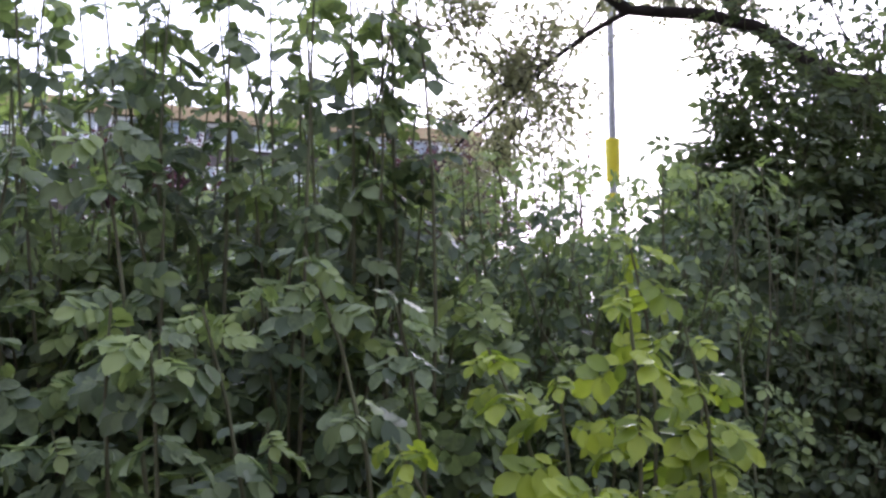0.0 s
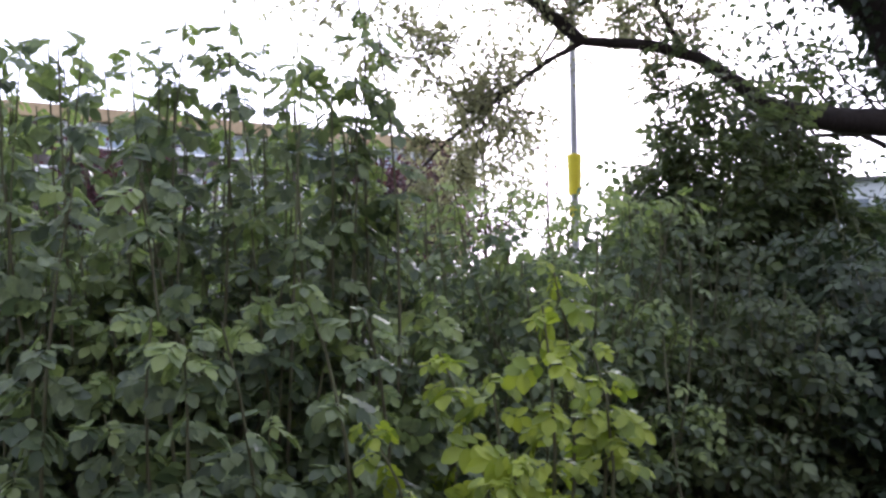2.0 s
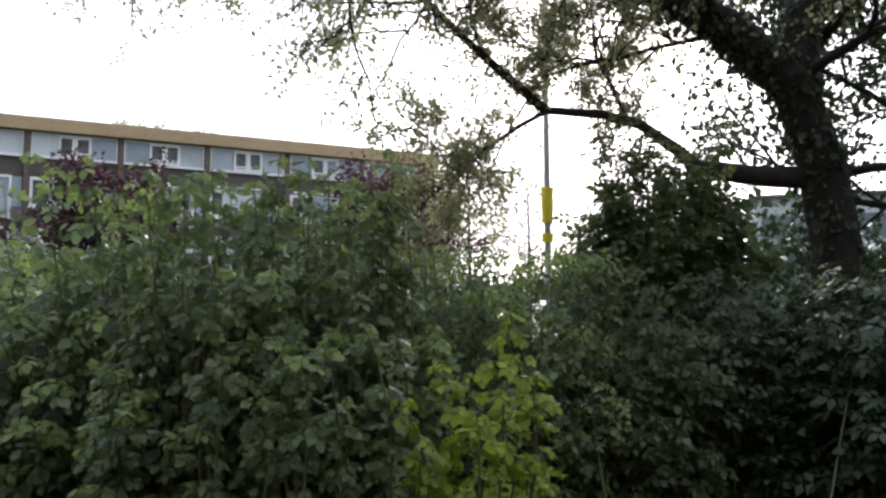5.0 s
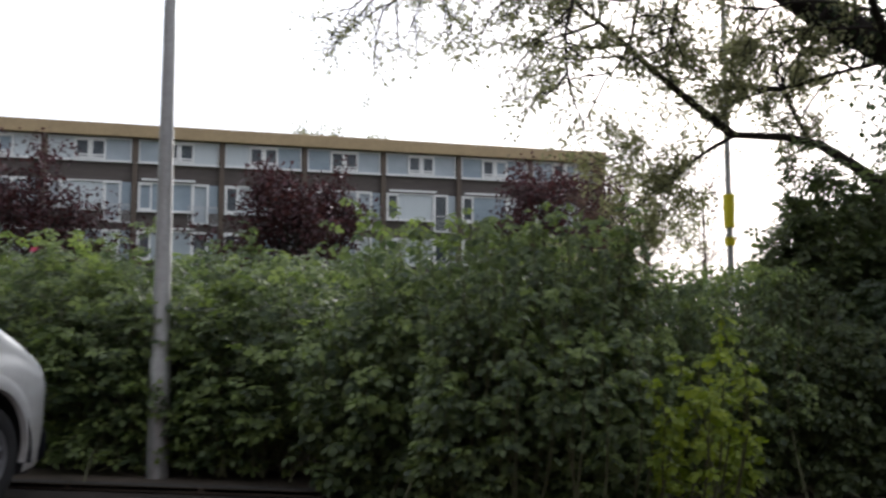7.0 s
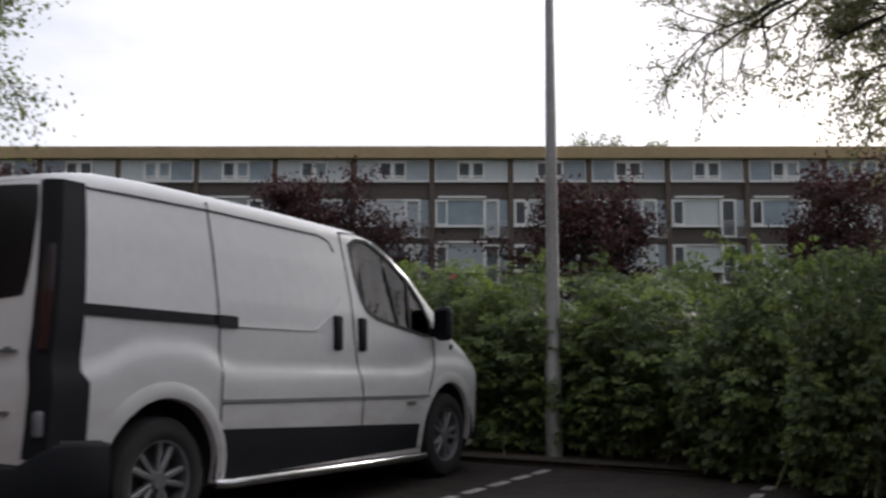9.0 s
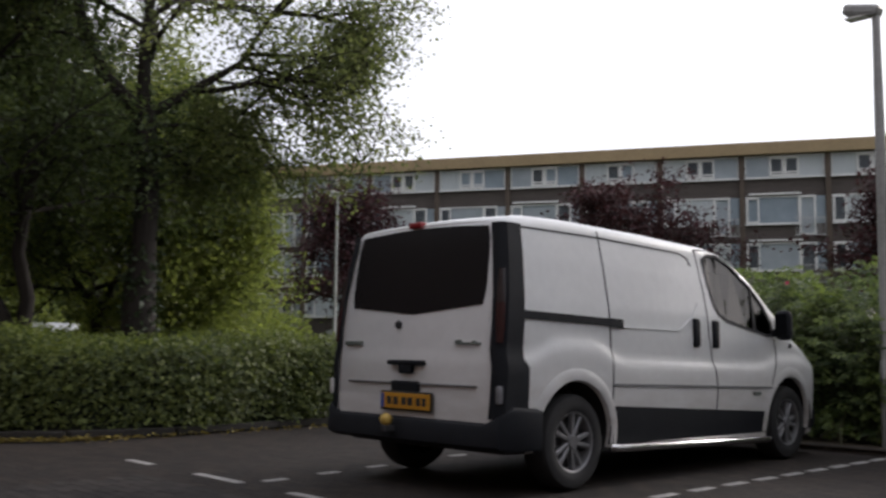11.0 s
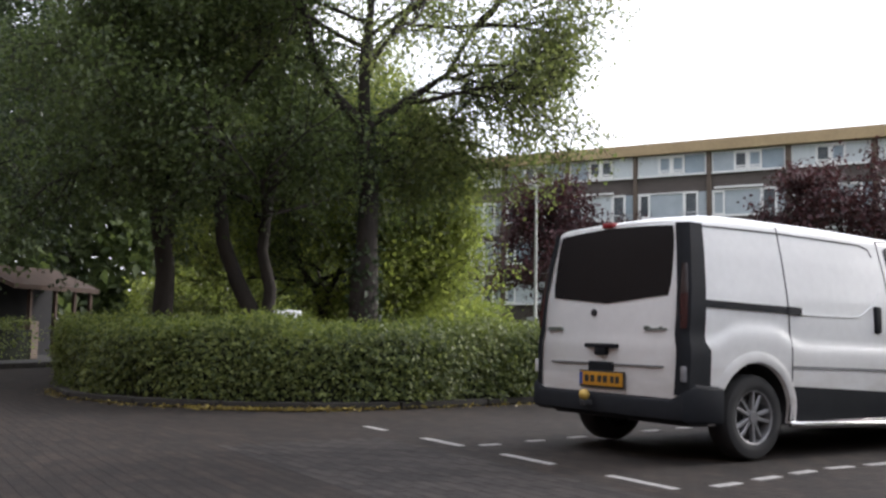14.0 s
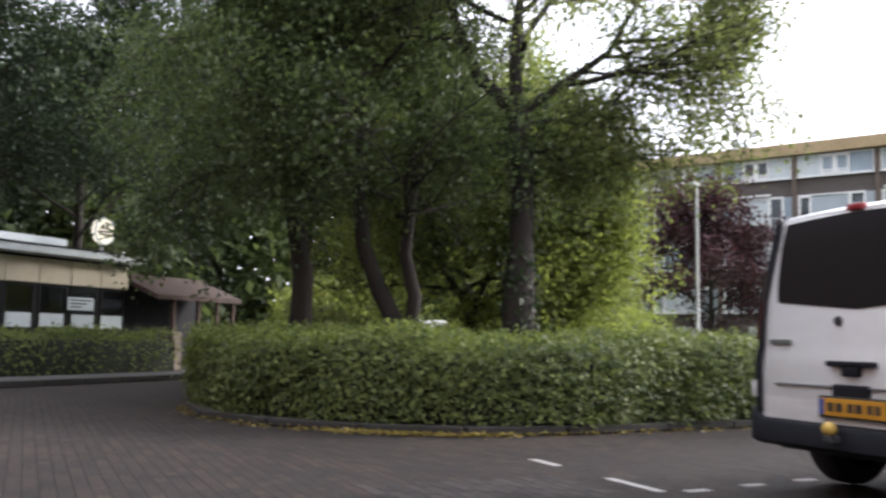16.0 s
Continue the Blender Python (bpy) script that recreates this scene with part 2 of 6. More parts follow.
L_PURPLE = leaf_material("purple_leaf", (0.085, 0.030, 0.038), (0.035, 0.016, 0.020), 0.3)
L_HEDGE = leaf_material("hedge_leaf", (0.185, 0.22, 0.065), (0.075, 0.10, 0.036), 0.45)
L_PALE = leaf_material("spring_leaf", (0.30, 0.30, 0.20), (0.18, 0.18, 0.11), 0.5)
L_RUST = leaf_material("reddish_bud", (0.13, 0.07, 0.05), (0.07, 0.045, 0.03), 0.35)
# near-black colour stands in for the shade inside a hedge
M_CORE = material("hedge_inner_shade", (0.02, 0.026, 0.012), 0.95, vary=(0.008, 0.01, 0.005), scale=9)
M_ZINC = material("galvanised_steel", (0.42, 0.42, 0.41), 0.5, 0.6, vary=(0.28, 0.28, 0.27), scale=3, bump=0.1)
M_PETAL = material("rose_petal", (0.55, 0.04, 0.10), 0.6, vary=(0.35, 0.02, 0.06), scale=20)



def clinker_ground():
    """Clinker paving in running bond, each brick a little different, with dark recessed joints."""
    m = M_ASPHALT
    n, l = m.node_tree.nodes, m.node_tree.links
    p = n["Principled BSDF"]
    co, mp, br = n.new("ShaderNodeTexCoord"), n.new("ShaderNodeMapping"), n.new("ShaderNodeTexBrick")
    mp.inputs["Location"].default_value = (2.703, 2.6515, 0)
    br.inputs["Scale"].default_value, br.inputs["Mortar Size"].default_value = 1.0, 0.006
    br.inputs["Brick Width"].default_value, br.inputs["Row Height"].default_value = 0.206, 0.103
    br.inputs["Color1"].default_value, br.inputs["Color2"].default_value = (1.25, 1.15, 1.1, 1), (0.75, 0.78, 0.8, 1)
    br.inputs["Mortar"].default_value = (0.28, 0.28, 0.28, 1)
    mul = n.new("ShaderNodeMix")
    mul.data_type, mul.blend_type = "RGBA", "MULTIPLY"
    mul.inputs["Factor"].default_value = 1.0
    l.new(co.outputs["Object"], mp.inputs["Vector"])
    l.new(mp.outputs["Vector"], br.inputs["Vector"])
    l.new(p.inputs["Base Color"].links[0].from_socket, mul.inputs[6])
    l.new(br.outputs["Color"], mul.inputs[7])
    l.new(mul.outputs[2], p.inputs["Base Color"])
    return m


clinker_ground()
# ---------------------------------------------------------------- ground


def slab(name, outline, z0, z1, mat, parent=None, label="", kind=""):
    bm = bmesh.new()
    lo = [bm.verts.new((x, y, z0)) for x, y in outline]
    hi = [bm.verts.new((x, y, z1)) for x, y in outline]
    bm.faces.new(hi)
    for i in range(len(lo)):
        j = (i + 1) % len(lo)
        bm.faces.new((lo[i], lo[j], hi[j], hi[i]))
    bmesh.ops.recalc_face_normals(bm, faces=bm.faces[:])
    bmesh.ops.triangulate(bm, faces=[f for f in bm.faces if len(f.verts) > 4])
    return part(name, bm, mat, parent, label, kind=kind)


def sheet(name, x0, x1, y0, y1, z, mat, n=40):
    bm = bmesh.new()
    bmesh.ops.create_grid(bm, x_segments=n, y_segments=n, size=0.5, matrix=Matrix.Translation(((x0 + x1) / 2, (y0 + y1) / 2, z)) @ Matrix.Diagonal((x1 - x0, y1 - y0, 1, 1)))
    return part(name, bm, mat)


ground = tagged(sheet("ground", -1500, 1500, -1500, 1500, -0.01, M_ASPHALT), "dark grey asphalt and clinker paving of the car park", "ground", kind="structure")

# the raised beds: rose hedge in front of the bays, planted corner with trees
ROSE_EDGE = 5.0
BED_EDGE = [(-5.75, 60), (-5.75, 4.0), (-5.6, 2.0), (-5.45, 0.6), (-5.6, -0.5), (-6.2, -1.4), (-7.1, -2.15), (-8.4, -2.65), (-10.2, -2.55), (-13.0, -1.2), (-17.5, 3.2), (-45, 32), (-60, 60)]
tagged(slab("planting_bed", BED_EDGE, 0.0, 0.08, M_EARTH), "dark earth bed with grass under the trees", "planting bed", kind="structure")
tagged(slab("lawn", [(-9, 60), (-9, 3.5), (-11, 0.5), (-13.2, -0.6), (-17.5, 3.8), (-45, 32.6), (-60, 60)], 0.08, 0.13, M_GRASS), "rough green lawn under the trees", "grass", kind="structure")
tagged(slab("hedge_bed", [(-5.3, ROSE_EDGE), (12, ROSE_EDGE), (12, 9.5), (-5.3, 9.5)], 0.0, 0.04, M_EARTH), "dark earth bed under the rose hedge", "planting bed", kind="structure")
tagged(slab("far_lawn", [(-55, 11), (40, 11), (40, 58.0), (0, 64.0), (-55, 34)], 0.0, 0.05, M_GRASS), "grass strip before the apartment building", "grass", kind="structure")


def kerb_run(name, pts, inward, label, high=0.115):
    """Kerb stones laid end to end along a line, each its own piece."""
    top = thing(name, pose(0, 0, 0), label, "kerb", kind="structure")
    for (ax, ay), (bx, by) in zip(pts, pts[1:]):
        length = math.hypot(bx - ax, by - ay)
        n = max(1, round(length / 1.0))
        turn = math.atan2(by - ay, bx - ax)
        for k in range(n):
            f = (k + 0.5) / n
            bm = box(-length / n / 2 + 0.004, length / n / 2 - 0.004, 0, 0.12, 0, high, 0.012)
            ob = part("kerb_stone", bm, M_KERB, top)
            ob.matrix_local = Matrix.Translation((ax + (bx - ax) * f, ay + (by - ay) * f, 0)) @ Matrix.Rotation(turn, 4, "Z") @ Matrix.Scale(inward, 4, (0, 1, 0))
    return top


kerb_run("kerb_1", [(-5.75, 9.5)] + BED_EDGE[1:10], 1, "weathered concrete kerb round the hedge bed", 0.085)
kerb_run("kerb_2", [(-5.2, ROSE_EDGE), (12, ROSE_EDGE)], 1, "low worn concrete edging at the head of the parking bays", 0.045)


def dash(x, y, length, along, name="road_marking"):
    bm = box(-length / 2, length / 2, -0.04, 0.04, 0, 0.004)
    ob = part(name, bm, M_LINE)
    ob.matrix_world = pose(x, y, -0.009, 0, 0, along)
    return tagged(ob, "worn white painted dash on the paving", "road marking", "parking bay lines", "structure")


for k in range(-3, 6):
    dash(0.38 + 1.25 * k - 0.03, -0.78, 0.64 if k > -3 else 0.42, 0)
for k in range(12):      # bay line beside the van
    y = -0.34 + 0.5 * k - 0.0045 * k * k
    dash(float(np.interp(y, [-0.45, 0.9, 4.6], [0.70, 0.48, 0.52])), y, 0.29, 91 if k > 2 else 99)
for k in range(9):      # and one on its far side
    y = -0.45 + 0.56 * k
    dash(-1.79 - 0.155 * (y + 0.5), y - 0.06, 0.2, 96)
for y in (4.1, 4.54):      # worn end of the next line
    dash(2.37, y, 0.2, 90)

# ---------------------------------------------------------------- planting


def dome_points(r, n, rx, ry, h, low=0.15, lumps=22):
    """Points in the outer shell of a bush that swells into lumps and draws in towards its foot."""
    def up_half(k):
        u = unit(r.normal(0, 1, (k, 3)))
        u[:, 2] = np.abs(u[:, 2]) * 1.1 - 0.12
        return unit(u)
    u, c = up_half(n), up_half(lumps)
    near = np.arccos(np.clip((u @ c.T).max(1), -1, 1))
    k = ((0.74 + 0.30 * np.exp(-(near / 0.27) ** 2)) * r.uniform(0.86, 1.0, n))[:, None]
    v = np.sign(u) * np.abs(u) ** 0.8
    p = v * k * np.array([rx, ry, h * (1 - low)]) + np.array([0, 0, h * low])
    skirt = r.random(n) < 0.24
    p[skirt, 2] *= r.uniform(0.15, 0.75, skirt.sum())
    p[:, 2] = np.maximum(p[:, 2], 0.06)
    p[:, :2] *= (0.76 + 0.24 * np.clip(p[:, 2] / (0.45 * h), 0, 1))[:, None]
    return p


def rose_bush(x, y, rx, ry, h, leaf, label, shoots=80, per=12, size=0.15, seed=1, near=False, singles=0, pairs=2, tall=0, tips_leaf=None, lift=0.25, front_tips=()):
    """Arching canes with feather leaves; tall: extra upright shoots that stand clear of the bush."""
    r = np.random.default_rng(seed)
    bush = thing("rose_bush", pose(x, y, 0.07), label, "rose bush", "rose hedge")
    tips = dome_points(r, shoots, rx, ry, h)
    if tall:
        a, q = r.uniform(0, 6.283, tall), np.sqrt(r.uniform(0, 1, tall))
        over = np.stack([0.85 * rx * q * np.cos(a), 0.8 * ry * q * np.sin(a) - 0.1, h * (1 + lift * r.uniform(0.1, 1.0, tall) * (1 - 0.4 * q))], 1)
        tips = np.concatenate([tips, over])
    if front_tips:      # single shoots that lean out before the bush
        tips = np.concatenate([tips, np.array(front_tips) - np.array([x, y, 0.07])])
    feet = np.stack([r.normal(0, rx * 0.35, len(tips)), r.normal(0, ry * 0.3, len(tips)), np.zeros(len(tips))], 1)
    paths, pos, ways, ups, late = [], [], [], [], []
    t = np.linspace(0, 1, 7)[:, None]
    for i, (a, b) in enumerate(zip(feet, tips)):
        mid = (a + b) / 2 + np.array([r.normal(0, 0.08), r.normal(0, 0.08), h * 0.16])
        if i >= len(tips) - len(front_tips):
            a = np.array([b[0] + r.normal(0, 0.05), b[1] + 0.28, 0.0])
            mid = np.array([b[0] + r.normal(0, 0.12), b[1] + r.normal(0.06, 0.05), b[2] * 0.6])
        elif near:      # shoots stand upright towards their tips
            mid = np.array([a[0] + (b[0] - a[0]) * 0.85, a[1] + (b[1] - a[1]) * 0.85, b[2] * 0.45]) + r.normal(0, 0.04, 3)
        p = (1 - t) ** 2 * a + 2 * t * (1 - t) * mid + t ** 2 * b
        paths.append((p, np.linspace(0.007, 0.0025, 7)))
        f = np.sort(1 - (0.6 if near else 0.7) * r.uniform(0, 1, per) ** (1.7 if near else 1.5))
        f[-2:] = 1.0, 0.985
        q = np.stack([np.interp(f, t[:, 0], p[:, k]) for k in range(3)], 1)
        flat = unit(np.array([b[0], b[1] - 0.25 * ry, 0.0]))
        az = np.arange(per) * 2.4 + r.uniform(0, 6)
        side = np.stack([np.cos(az), np.sin(az), r.normal(-0.22 if near else -0.05, 0.25, per) + (0.0 if near else -0.1)], 1)
        pos.append(q)
        ways.append(unit(side + (0.4 if near else 0.45) * flat))
        ups.append(np.tile(np.array([0, 0, 1.0]) + (0.65 if near else 0.5) * flat, (per, 1)))
        late.append(f > 0.94)
    pos, ways, late = np.concatenate(pos), np.concatenate(ways), np.concatenate(late)
    up = unit(unit(np.concatenate(ups)) + r.normal(0, 0.42, pos.shape))
    rot, sz = turns(ways, up), size * r.uniform(0.65, 1.2, len(pos)) * np.where(late & near, 0.8, 1.0)
    forms = [compound_leaf(r, pairs) for _ in range(3)] if near else [simple_spray(r) for _ in range(2)]
    front = np.argsort(pos[:, 1] - 0.4 * pos[:, 2])[: singles * 3]
    alone = set(r.permutation(front)[:singles].tolist())
    shapes = [tri_mesh("leaf", *f, leaf) for f in forms] if singles else []
    for i in alone:
        ob = child("leaf", shapes[i % len(shapes)], bush)
        ob.matrix_local = Matrix.Translation(pos[i].tolist()) @ Matrix(rot[i].tolist()).to_4x4() @ Matrix.Scale(float(sz[i]), 4)
    free = np.array([i not in alone for i in range(len(pos))])
    young = free & late & (tips_leaf is not None)
    for nm, pick, mat in (("foliage", free & ~young, leaf), ("young_foliage", young, tips_leaf)):
        idx = r.permutation(np.flatnonzero(pick))
        if len(idx):
            bits = [scatter(f, pos[idx[k::len(forms)]], rot[idx[k::len(forms)]], sz[idx[k::len(forms)]]) for k, f in enumerate(forms)]
            child(nm, tri_mesh(nm, *join(*bits), mat), bush, kind="stuff")
    child("stem_thicket", tri_mesh("stem_thicket", *tube_arrays(paths, 3), M_STEM), bush, kind="stuff")
    return bush


def simple_spray(r):
    bits = []
    for s, side in ((0.3, -1), (0.3, 1), (0.62, -1), (0.62, 1)):
        bits.append(scatter(SMALL_LEAF, np.array([[0, s, -0.1 * s]]), turns(np.array([[side * 0.9, 0.5, r.normal(-0.1, 0.1)]]), np.array([[0, 0, 1.0]])), [0.46]))
    bits.append(scatter(SMALL_LEAF, np.array([[0, 0.75, -0.08]]), turns(np.array([[0, 0.9, -0.35]]), np.array([[0, 0, 1.0]])), [0.52]))
    return join(*bits)


GREEN = "dense green rose bush with feathered leaves in the hedge"
FRONT = [(3.56, 3.5, 1.0), (3.30, 3.62, 1.3), (3.48, 3.56, 1.04), (3.61, 3.56, 1.03), (3.43, 3.62, 1.30), (3.73, 3.65, 1.12), (3.66, 3.72, 0.86), (3.38, 3.60, 0.86), (3.84, 3.8, 1.06), (3.2, 3.7, 1.0)]
LIMES = [(3.87, 3.62, 0.84), (4.14, 3.53, 0.80), (3.99, 3.83, 0.97), (4.24, 4.03, 1.17), (4.3, 3.8, 1.0), (4.1, 3.75, 0.93), (3.95, 3.6, 0.72), (4.35, 3.95, 0.9), (4.2, 3.7, 1.06)]
TALL = [(3.25, 4.2, 1.76), (3.32, 4.2, 1.82), (3.38, 4.28, 1.77), (3.45, 4.15, 1.80), (3.52, 4.22, 1.76), (3.6, 4.2, 1.72), (3.78, 4.25, 1.86), (3.82, 4.18, 1.78), (3.7, 4.25, 1.7), (3.4, 4.4, 1.7), (3.15, 4.3, 1.62), (3.62, 4.4, 1.72)]
rose_bush(3.5, 4.55, 0.56, 0.8, 1.54, L_ROSE, "tall green rose bush with upright leafy shoots", 260, 16, 0.074, 11, True, 80, 3, tall=18, tips_leaf=L_YOUNG, lift=0.1, front_tips=FRONT + TALL)
rose_bush(2.95, 4.42, 0.5, 0.74, 1.58, L_ROSE, "green rose bush with pale young shoot tips", 270, 16, 0.074, 25, True, 60, 3, tall=30, tips_leaf=L_YOUNG, lift=0.07)
rose_bush(4.12, 4.55, 0.4, 0.65, 0.9, L_LIME, "low rose bush with fresh lime-green young leaves", 20, 14, 0.076, 12, True, 90, 3, front_tips=LIMES)
rose_bush(3.42, 5.5, 0.5, 0.5, 1.9, L_ROSE, GREEN, 200, 15, 0.085, 27, True, tips_leaf=L_YOUNG)
rose_bush(3.1, 6.1, 0.7, 0.8, 1.85, L_ROSE, GREEN, 200, 14, 0.12, 26, True, tips_leaf=L_YOUNG)
rose_bush(4.3, 5.75, 0.85, 0.85, 1.43, L_ROSE, "green rose bush behind the lime-green one", 270, 14, 0.085, 13, True, tall=50, tips_leaf=L_YOUNG, lift=0.05)
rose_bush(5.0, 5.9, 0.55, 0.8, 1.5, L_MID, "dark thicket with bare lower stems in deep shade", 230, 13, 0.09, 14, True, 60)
# L_DARK bushes carry their deep shade in the leaf colour.
rose_bush(5.75, 6.1, 0.7, 0.8, 1.55, L_DARK, "green bush with deep shade put into its leaf colour", 220, 16, 0.13, 24)
rose_bush(2.1, 5.45, 0.62, 1.0, 1.76, L_ROSE, GREEN, 220, 13, 0.12, 15, True, tall=10, tips_leaf=L_YOUNG, lift=0.1)
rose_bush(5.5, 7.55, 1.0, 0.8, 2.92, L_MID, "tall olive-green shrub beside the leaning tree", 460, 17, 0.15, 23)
rose_bush(6.6, 5.6, 0.9, 1.0, 1.7, L_DARK, "green bush with deep shade put into its leaf colour", 230, 16, 0.15, 16)
rose_bush(8.2, 5.4, 1.2, 1.2, 1.8, L_DARK, "green bush with deep shade put into its leaf colour", 230, 16, 0.15, 17)
rose_bush(0.95, 5.9, 0.95, 1.0, 1.85, L_ROSE, GREEN, 280, 16, 0.14, 18, tips_leaf=L_YOUNG)
rose_bush(-0.15, 6.05, 0.95, 1.0, 1.95, L_ROSE, GREEN, 280, 16, 0.14, 19, tips_leaf=L_YOUNG)
rose_bush(-1.35, 6.1, 1.0, 1.0, 2.02, L_ROSE, GREEN, 280, 16, 0.14, 20, tips_leaf=L_YOUNG)
rose_bush(-2.7, 6.2, 1.1, 1.0, 2.08, L_ROSE, GREEN, 280, 16, 0.14, 21, tips_leaf=L_YOUNG)
rose_bush(-4.1, 6.4, 1.1, 1.0, 1.85, L_ROSE, GREEN, 240, 16, 0.14, 22, tips_leaf=L_YOUNG)
for k, (bx, by, bh) in enumerate(((0.2, 7.4, 2.1), (2.2, 7.3, 2.1), (-1.8, 7.6, 2.25), (4.0, 7.5, 1.7), (7.4, 7.3, 1.7), (-3.9, 7.9, 2.1))):
    rose_bush(bx, by, 1.3, 1.0, bh, L_ROSE, "green rose bush in the back row of the hedge", 170, 14, 0.15, 30 + k)


def branch(r, start, way, length, radius, level, out, leaves, bend=0.25, kids=5, gravity=0.0, shrink=0.55, spread=0.9):
    """Grows a limb and its twigs; out takes (points, radii), leaves takes (point, direction)."""
    n = 6 if level else 4
    pts, d = [np.array(start, float)], unit(np.array(way, float))
    for _ in range(n - 1):
        d = unit(d + r.normal(0, bend, 3) * 0.5 + np.array([0, 0, gravity]))
        pts.append(pts[-1] + d * length / (n - 1))
    pts = np.array(pts)
    out.append((pts, np.linspace(radius, radius * (0.45 if level else 0.3), n)))
    if level == 0:
        for f in np.linspace(0.15, 1, leaves[1]):
            leaves[0].append((np.array([np.interp(f, np.linspace(0, 1, n), pts[:, k]) for k in range(3)]), d))
        return
    for k in range(kids):
        f = r.uniform(0.25, 1.0) if k else 1.0
        p = np.array([np.interp(f, np.linspace(0, 1, n), pts[:, i]) for i in range(3)])
        side = unit(np.cross(d, r.normal(0, 1, 3)))
        w = unit(d * (1 - 0.45 * spread) + side * spread * r.uniform(0.5, 1.0))
        branch(r, p, w, length * shrink * r.uniform(0.75, 1.25), max(radius * 0.5, 0.004), level - 1, out, leaves, bend, kids, gravity, shrink, spread)


def tree(name, x, y, z, trunk, limbs, leaf, label, seed, levels=3, kids=5, per=6, cluster=3, size=0.08, bend=0.3, gravity=0.0, loose=0.12, bark=None, extra=(), shrink=0.55, group="", category="tree", spread=0.9):
    """trunk: (points, radii) from the foot; limbs: (start, direction, length, radius) in the tree's own frame."""
    r = np.random.default_rng(seed)
    top = thing(name, pose(x, y, z), label, category, group)
    wood, leaves = list(extra), ([], per)
    for s, w, ln, rad in limbs:
        branch(r, s, w, ln, rad, levels - 1, wood, leaves, bend, kids, gravity, shrink, spread)
    child("trunk", tri_mesh("trunk", *tube_arrays(trunk, 12), bark or M_BARK, True), top)
    thick = [w for w in wood if np.max(w[1]) > 0.03]
    thin = [w for w in wood if np.max(w[1]) <= 0.03]
    pairs = [tube_arrays(g, n) for g, n in ((thick, 6), (thin, 3)) if g]
    child("branchwork", tri_mesh("branchwork", *join(*pairs), bark or M_BARK, True), top, kind="stuff")
    p = np.array([a for a, _ in leaves[0]])
    d = np.array([b for _, b in leaves[0]])
    p, d = np.repeat(p, cluster, 0), np.repeat(d, cluster, 0)
    p = p + r.normal(0, loose, p.shape)
    w = unit(d * 0.4 + r.normal(0, 0.8, d.shape) + np.array([0, 0, -0.15]))
    up = unit(np.array([0, 0, 1.0]) + r.normal(0, 0.5, d.shape))
    child("crown", tri_mesh("crown", *scatter(SMALL_LEAF, p, turns(w, up), size * r.uniform(0.6, 1.3, len(p))), leaf), top, kind="stuff")
    return top


def limbs_round(r, z0, z1, n, reach, radius, lift=0.35, lean=(0, 0)):
    out = []
    for k in range(n):
        a = 2.4 * k + r.uniform(-0.4, 0.4)
        f = (k + 0.5) / n
        z = z0 + (z1 - z0) * f
        out.append(((lean[0] * f, lean[1] * f, z), (math.cos(a), math.sin(a), lift + 0.9 * f * f), reach * (1.05 - 0.35 * f) * r.uniform(0.85, 1.15), radius * (1 - 0.5 * f)))
    return out


